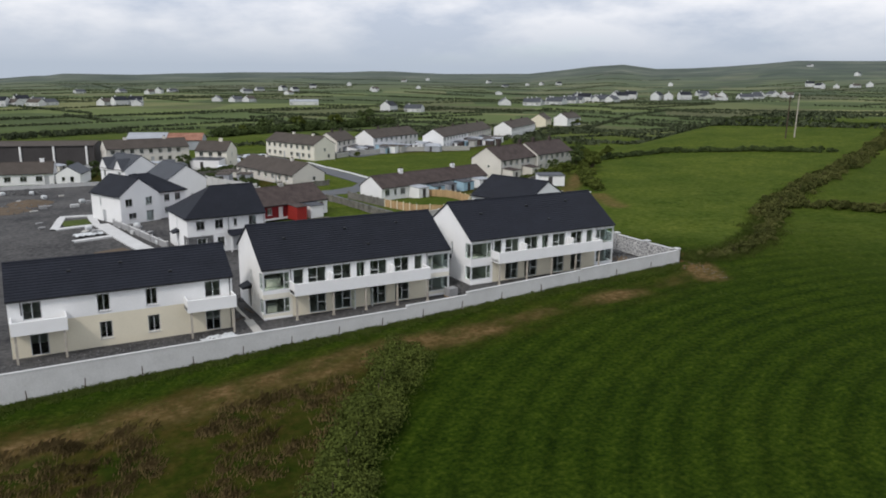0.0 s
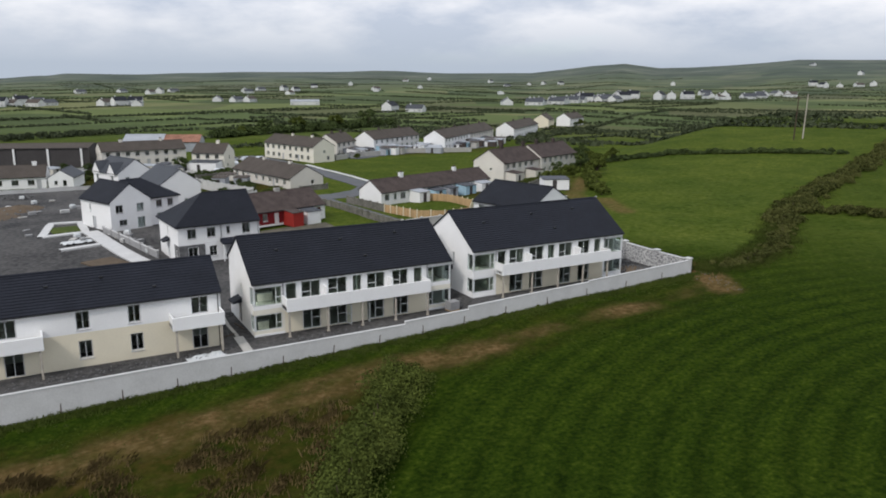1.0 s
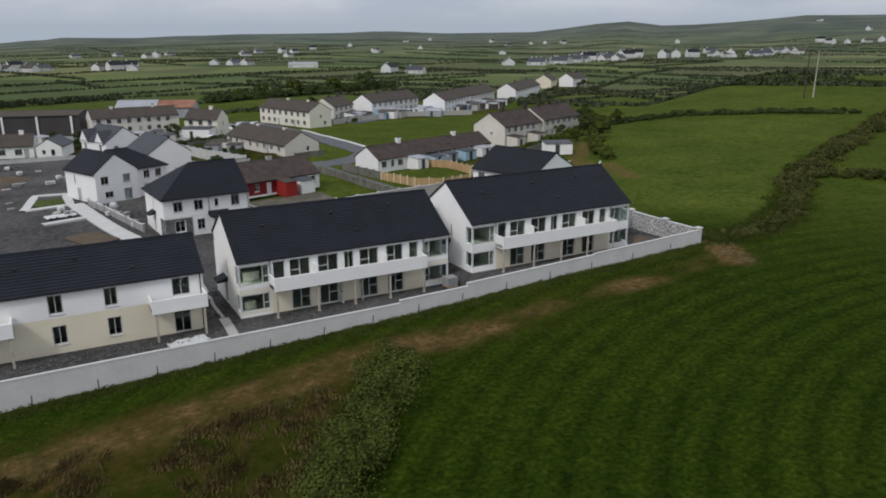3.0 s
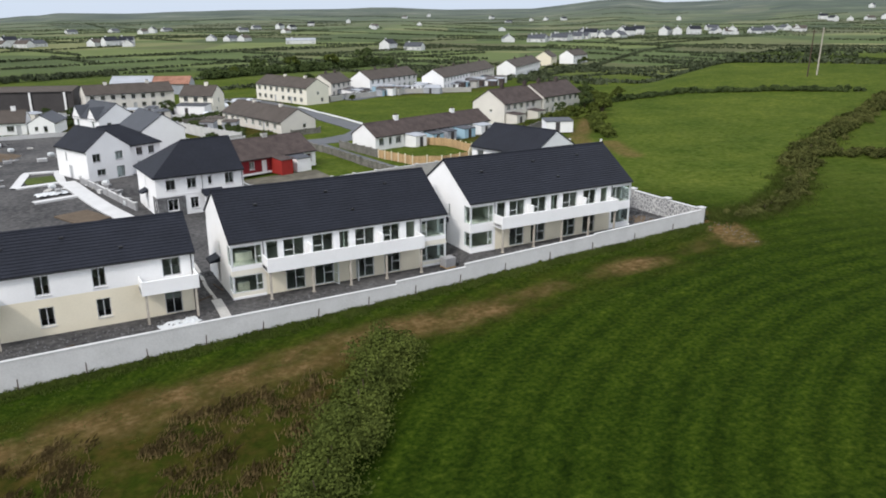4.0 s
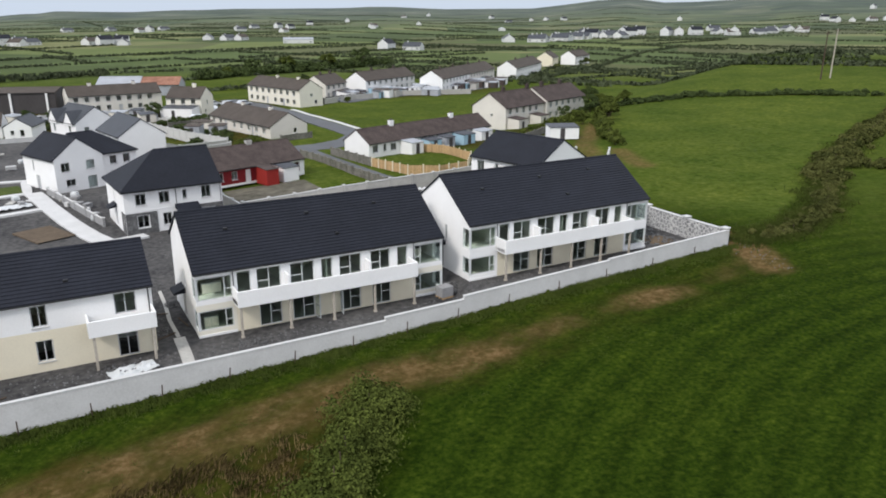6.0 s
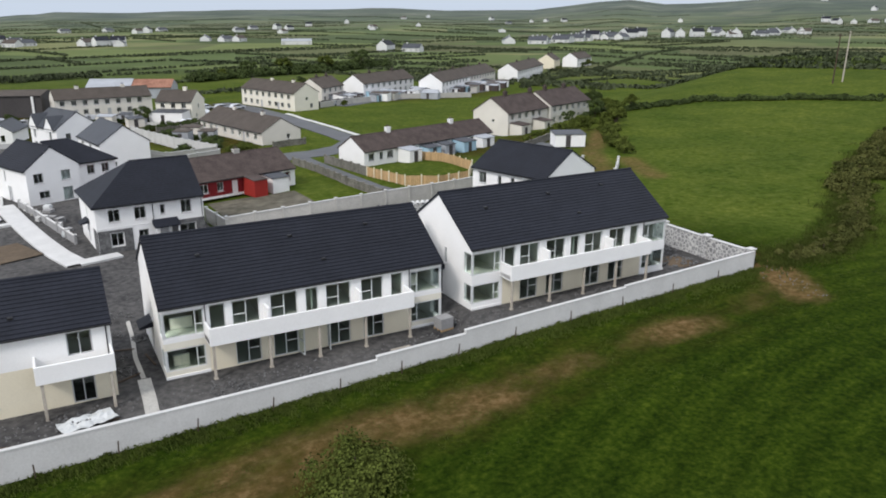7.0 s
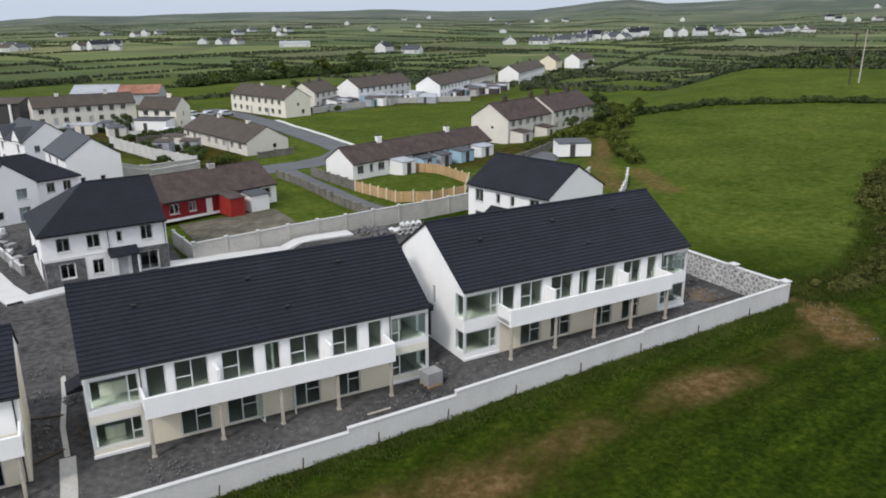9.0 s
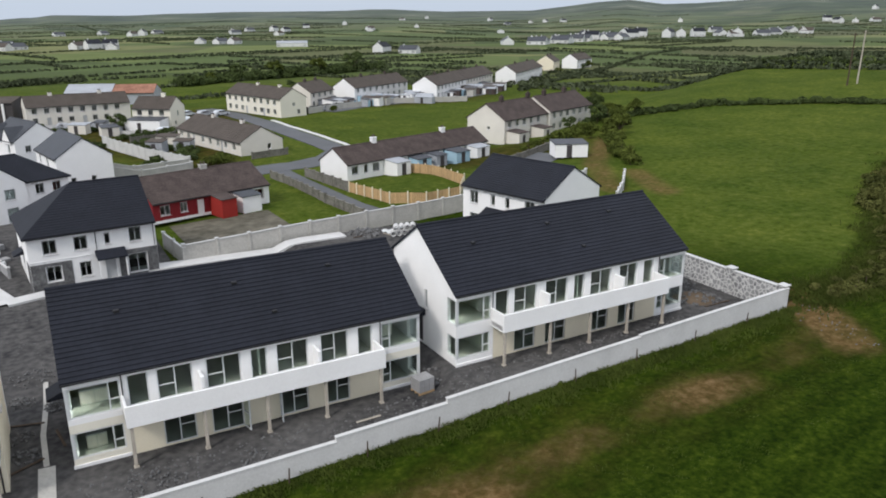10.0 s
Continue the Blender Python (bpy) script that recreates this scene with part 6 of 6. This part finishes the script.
def heap(name, label, x, y, r, hgt, seed, material, stones, size, category="rubble heap"):
    rnd = random.Random(seed)
    h = thing(name, label, category, pose(x, y, ground_z(x, y)))
    bm = bmesh.new()
    n, rings = 18, 5
    prev = None
    for k in range(rings + 1):
        f = k / rings
        ring = []
        for i in range(n):
            a = i * math.tau / n
            q = r * (1 - f) * (1 + 0.25 * noise.noise((math.cos(a) * 2 + seed, math.sin(a) * 2, f)))
            ring.append(bm.verts.new((q * math.cos(a), q * math.sin(a), -0.05 + hgt * (1 - (1 - f) ** 1.6) * (1 + 0.2 * noise.noise((a, f * 3, seed))))))
        if prev:
            for i in range(n):
                bm.faces.new((prev[i], prev[(i + 1) % n], ring[(i + 1) % n], ring[i]))
        prev = ring
    part("mound", bm, material, h)
    vs, fs = [], []
    for k in range(stones):
        a, q = rnd.uniform(0, 6.28), r * 1.15 * math.sqrt(rnd.random())
        c = Vector((q * math.cos(a), q * math.sin(a), max(0, hgt * (1 - q / r)) * 0.9 + 0.04))
        e = size * rnd.uniform(0.4, 1.2)
        i = len(vs)
        t = Euler((rnd.uniform(0, 3), rnd.uniform(0, 3), rnd.uniform(0, 3))).to_matrix()
        vs += [tuple(c + t @ Vector((sx * e * rnd.uniform(0.6, 1), sy * e * rnd.uniform(0.4, 0.9), sz * e * 0.5))) for sx, sy, sz in ((-1, -1, -1), (1, -1, -1), (1, 1, -1), (-1, 1, -1), (-1, -1, 1), (1, -1, 1), (1, 1, 1), (-1, 1, 1))]
        fs += [tuple(i + j for j in f) for f in ((3, 2, 1, 0), (4, 5, 6, 7), (0, 1, 5, 4), (1, 2, 6, 5), (2, 3, 7, 6), (3, 0, 4, 7))]
    st = part("stone_scatter", (vs, fs), STONES, h)
    st["kind"] = "stuff"
    return h


heap("rubble_heap", "heap of grey rubble beside the block pallet", 21.9, 0.2, 1.1, 0.6, 1, GRAVEL, 60, 0.13)
heap("rubble_heap", "heap of brown spoil and stones in the plot corner", 47.5, 1.2, 1.8, 0.5, 2, EARTH, 60, 0.16)
heap("rubble_heap", "low heap of spoil in the plot corner", 48.6, 4.6, 1.5, 0.4, 3, GRAVEL, 50, 0.2)
heap("soil_heap", "low brown soil heap on the open plot", -19.5, 84, 4.0, 0.9, 4, EARTH, 40, 0.2, "soil heap")
heap("rubble_heap", "flat heap of stones by the passage", -3.0, 5.5, 0.9, 0.3, 5, GRAVEL, 40, 0.12)
heap("rubble_heap", "broken slabs behind the terrace", 31.0, 32.8, 1.6, 0.4, 6, GRAVEL, 50, 0.28)
heap("rubble_heap", "stone scatter before the plain terrace", -5.8, -3.0, 1.2, 0.2, 7, GRAVEL, 60, 0.1)
heap("rubble_heap", "stone scatter before the terrace", 3.5, -3.4, 1.4, 0.12, 8, GRAVEL, 80, 0.08)
heap("rubble_heap", "low stone scatter beside the wall", 9.0, -4.0, 1.2, 0.1, 9, GRAVEL, 70, 0.08)


def scatter_stones():
    rnd = random.Random(77)
    vs, fs = [], []
    for k in range(2670):
        x = rnd.uniform(-24, 48)
        y = rnd.choice((rnd.uniform(wall_y(x) + 0.3, -1.2), rnd.uniform(wall_y(x) + 0.3, -1.2), rnd.uniform(12, 30)))
        if k >= 2600:               # stones turned up in the field gateway
            q = rnd.random()
            x, y = 53.6 - 3.4 * q + rnd.gauss(0, 0.7), -3.0 - 9.5 * q + rnd.gauss(0, 0.8)
            if y > wall_y(x) - 0.4 and x < 52:
                continue
        if y > 5 and x > 37:
            continue
        e = rnd.uniform(0.03, 0.11)
        z = ground_z(x, y) + e * 0.3
        i = len(vs)
        for sx, sy, sz in ((-1, -1, -1), (1, -1, -1), (1, 1, -1), (-1, 1, -1), (0, 0, 1)):
            vs.append((x + sx * e * rnd.uniform(0.6, 1.2), y + sy * e * rnd.uniform(0.6, 1.2), z + sz * e * 0.7))
        fs += [(i, i + 1, i + 4), (i + 1, i + 2, i + 4), (i + 2, i + 3, i + 4), (i + 3, i, i + 4)]
    tagged(part("loose_stones", (vs, fs), STONES), "loose grey stones strewn over the plot", "stones", kind="stuff")


scatter_stones()


def plastic_sheet(x, y, label, seed, w=1.6, d=0.8):
    bm = bmesh.new()
    bmesh.ops.create_grid(bm, x_segments=14, y_segments=8, size=1.0)
    for v in bm.verts:
        px, py = v.co.x * w, v.co.y * d
        v.co = Vector((px + 0.15 * noise.noise((py * 2, seed, 0)), py, 0.16 + 0.22 * noise.noise((px * 1.7, py * 2.2, seed)) + 0.1 * noise.noise((px * 5, py * 5, seed))))
    ob = part("plastic_sheet", bm, PVC, None, m=pose(x, y, ground_z(x, y) + 0.06, 0, 0, 15))
    sol = ob.modifiers.new("thickness", "SOLIDIFY")
    sol.thickness = 0.02
    tagged(ob, label, "plastic sheet")


plastic_sheet(-5.3, -3.3, "crumpled pale plastic sheet before the plain terrace", 2)
plastic_sheet(-12.2, 50.2, "crumpled white sheeting on the open plot", 5, 2.0, 1.0)
plastic_sheet(34.3, 32.0, "heap of white plastic sacks behind the terrace", 7, 1.4, 0.8)


# ---- building materials on the open plot ----
def slab_stack(m, label, n, L, W, material):
    h = thing("slab_stack", label, "building material", m, "stacks of building material")
    for k in range(n):
        part("slab", soft_boxes(0.01, (-L / 2, L / 2, -W / 2, W / 2, 0.08 * k, 0.08 * k + 0.072)), material, h, m=pose(0.03 * math.sin(k * 2.1), 0.03 * math.cos(k * 1.7), 0, 0, 0, 3 * math.sin(k * 1.3)))
    return h


def bulk_bag(m, label):
    bm = bmesh.new()
    bmesh.ops.create_cube(bm, size=1.0)
    bmesh.ops.subdivide_edges(bm, edges=bm.edges[:], cuts=5, use_grid_fill=True)
    for v in bm.verts:
        k = 1 + 0.22 * (1 - (2 * v.co.z) ** 2) + 0.1 * noise.noise(v.co * 3)
        v.co = Vector((v.co.x * k * 0.9, v.co.y * k * 0.9, (v.co.z + 0.5) * 0.85 + 0.06 * noise.noise(v.co * 4 + Vector((3, 1, 0)))))
    ob = part("bulk_bag", bm, PVC, None, m=m @ Matrix.Scale(0.75, 4))
    return tagged(ob, label, "bulk bag", "bulk bags")


rnd = random.Random(41)
for x, y in ((-12.6, 52.2), (-11.4, 51.0), (-10.2, 52.8), (-6.6, 51.5), (-6.0, 48.5), (-5.0, 49.5), (-4.2, 47.0), (-7.4, 53.5), (-18.2, 57.5), (-18.5, 62.5), (-19, 75), (-16.5, 80), (-4.5, 45.0), (-3.6, 43.2), (-12.5, 77.0), (-10, 80.5), (-21, 88), (-14, 92), (-8, 95)):
    slab_stack(pose(x, y, ground_z(x, y) + 0.02, 0, 0, rnd.uniform(0, 180)), "stack of pale concrete slabs on the open plot", rnd.randint(2, 7), rnd.uniform(0.8, 1.5), rnd.uniform(0.5, 0.9), rnd.choice((CONC, WALLCONC, BLOCKWORK)))
for x, y in ((-11.0, 82), (-12.0, 53.6), (-5.2, 53.0), (-17.0, 90), (-3.9, 41.0), (-24, 98), (-19, 97)):
    bulk_bag(pose(x, y, ground_z(x, y) + 0.01, 0, 0, rnd.uniform(0, 90)), "white bulk bag of sand on the open plot")
heap("soil_heap", "spread brown soil heap beyond the lawn", -24, 78, 5.0, 0.6, 14, EARTH, 40, 0.2, "soil heap")
heap("rubble_heap", "dark rubble heap near the wall", -20, 99, 3.0, 0.9, 15, GRAVEL, 60, 0.25)

for x, y, r, k in ((-2.4, 3.0, 0.7, 21), (-0.7, 8.5, 0.6, 22), (-2.6, 10.0, 0.8, 23), (-1.9, 13.5, 1.3, 24), (22.3, 5.0, 0.7, 25), (22.5, 8.0, 0.8, 26)):
    heap("rubble_heap", "dark rubble heaped in the passage between terraces", x, y, r, 0.25, k, GRAVEL, 50, 0.1)


def plank(m, label, L):
    ob = part("plank", soft_boxes(0.008, (-L / 2, L / 2, -0.08, 0.08, 0, 0.045)), BARK if L > 1.8 else PROP, None, m=m)
    tagged(ob, label, "plank", "loose planks")


rnd = random.Random(51)
for x, y in ((-2.7, 1.6), (-2.3, 6.8), (-0.6, 4.2), (-4.5, -3.6), (16.0, -2.6), (-14.0, -3.8), (-9.0, -4.2), (46.5, 3.0), (48.0, -0.8), (33.0, 31.2), (30.2, 31.9)):
    plank(pose(x, y, ground_z(x, y) + 0.05, rnd.uniform(-2, 2), rnd.uniform(-2, 2), rnd.uniform(0, 180)), "loose weathered plank lying on the plot", rnd.uniform(1.2, 3.0))
for x in (-25.4, -21.1, -16.9, -12.5, -8.3, -4.0, 0.5, 5.2, 9.8, 14.4, 19.0, 24.0, 29.4, 34.8, 40.5, 46.1):
    y = wall_y(x) - 0.55
    bm = bmesh.new()
    rod(bm, (0, 0, -0.3), (0.03, 0.02, 0.95), 0.05, 0.04, 7)
    rod(bm, (0.03, 0.02, 0.95), (0.03, 0.02, 0.99), 0.04, 0.015, 7)
    tagged(part("fence_stake", bm, BARK, None, m=pose(x, y, natural(x, y), rnd.uniform(-4, 4), rnd.uniform(-4, 4), 0)), "short dark fence stake standing before the boundary wall", "stake", "fence stakes")

hedge("garden_hedge", "dark garden shrubs between the older houses", [(34, 120), (37, 128), (33, 134)], 3.0, 1.7, 60, 0.22, 61, DARKLEAF, 0.8)
hedge("garden_hedge", "dark garden shrubs before the pale terrace", [(-6, 143), (4, 146), (14, 144), (22, 139)], 2.6, 1.6, 60, 0.22, 62, DARKLEAF, 0.9)
hedge("garden_hedge", "clipped shrubs beside the terrace sheds", [(82, 66), (88, 70), (96, 72)], 3.4, 2.2, 60, 0.25, 63, LEAF, 0.8)
post_wall("garden_wall", "low pale garden wall before the older houses", [(16, 136), (30, 128), (36, 116)], 0.9, CONC, 4.0)
post_wall("garden_wall", "dark yard wall behind the green", [(66, 152), (78, 158), (96, 163), (118, 158)], 1.5, WALLCONC, 4.0)
post_wall("garden_wall", "grey wall before the pale terrace", [(-10, 151), (4, 152), (20, 150)], 1.1, CONC, 4.0)


# ---- pipes and fittings behind and inside the terraces ----
def pipe(m, label):
    """A short hollow concrete pipe lying on its side, its axis along x."""
    bm = bmesh.new()
    rings = []
    for x, r in ((0.0, 0.24), (0.0, 0.31), (1.1, 0.31), (1.1, 0.24)):
        rings.append([bm.verts.new((x, r * math.cos(a * math.tau / 16), 0.31 + r * math.sin(a * math.tau / 16))) for a in range(16)])
    for p, q in zip(rings, rings[1:] + rings[:1]):
        for a in range(16):
            bm.faces.new((p[a], p[(a + 1) % 16], q[(a + 1) % 16], q[a]))
    return tagged(part("pipe", bm, CONC, None, m=m), label, "pipe", "stacked pipes")


first = None
for row, count in enumerate((5, 4)):
    for k in range(count):
        m = pose(33.2 + 0.64 * k + 0.32 * row, 30.2 - 0.08 * k, ground_z(34, 30.2) + 0.02 + 0.545 * row, 0, 0, 66)
        first = copy_thing(first, m) if first else pipe(m, "pale concrete drain pipe stacked behind the terrace")
for x, y, z, w in ((0.75, 1.5, 2.925, 1.5), (0.75, 1.7, 0.065, 1.1), (18.6, 1.9, 2.925, 1.4)):
    h = thing("kitchen_cabinet", "pale kitchen base cabinet behind the corner window", "cabinet", pose(x - 0.08, y + 0.34, z), "kitchen cabinets")
    part("body", soft_boxes(0.01, (0, w, 0, 0.58, 0, 0.86)), ROOM, h)
    part("worktop", soft_boxes(0.01, (-0.02, w + 0.02, -0.03, 0.6, 0.862, 0.9)), STEEL, h)
    for k in range(2):
        part("door", soft_boxes(0.006, (0.02 + k * w / 2, w / 2 - 0.02 + k * w / 2, -0.022, -0.002, 0.08, 0.82)), IVORY, h)
flat_shed("trailer", "pale grey box trailer parked before the warehouse", pose(-11, 181, base(-11, 181), 0, 0, -14), 17, 3.0, 3.4, SHEET, SHEET, False, slope=0.1)
hedge("garden_hedge", "dark shrubs in the gardens before the bungalow row", [(24, 96), (26, 104), (23, 112), (21, 120)], 3.6, 1.7, 60, 0.2, 64, DARKLEAF, 0.8)
hedge("garden_hedge", "pale green bush at the end of the bungalow row", [(26.5, 89.5), (30, 91.5)], 3.4, 2.4, 90, 0.18, 65, LEAF, 0.5)

hedge("garden_hedge", "dark shrubs round the detached house garden", [(17, 126), (22, 131), (27, 128), (33, 122)], 3.2, 1.9, 70, 0.2, 66, DARKLEAF, 0.7)
hedge("garden_hedge", "low dark hedge behind the plot wall", [(13, 118), (8, 126), (0, 132), (-10, 134)], 2.8, 1.5, 60, 0.22, 67, DARKLEAF, 0.8)
hedge("garden_hedge", "tangled shrubs before the old terrace sheds", [(74, 64), (79, 67), (85, 70)], 2.4, 1.5, 70, 0.2, 68, LEAF, 0.7)
post_wall("garden_wall", "dark block wall between old gardens", [(18, 121), (26, 124), (31, 130)], 1.3, OLDCONC, 3.0, top_mat=OLDCONC)
post_wall("garden_wall", "dark block wall before the bungalow row", [(34.5, 91.5), (41.5, 93.5)], 1.1, OLDCONC, 3.0, top_mat=OLDCONC)
post_wall("garden_wall", "dark boundary wall beside the cream terrace", [(62, 150), (70, 156), (82, 160)], 1.6, DARKFACE, 3.0, top_mat=OLDCONC)
rnd = random.Random(91)
for x, y in ((14, 134), (18, 138), (8, 143), (-4, 144), (-12, 146), (13, 145), (36, 136), (39, 130), (22, 116), (19, 108), (24, 108)):
    flat_shed("yard_shed", "small backyard shed in the old gardens", pose(x, y, base(x, y) - 0.1, 0, 0, rnd.choice((6, -35, 55))), rnd.uniform(2.2, 4.5), rnd.uniform(1.8, 3.0), rnd.uniform(1.9, 2.5),
              rnd.choice((WALLCONC, SHEET, DARKFACE, PALE)), rnd.choice((SHEET, GREYSLATE, FARTILE)), group="backyard sheds")
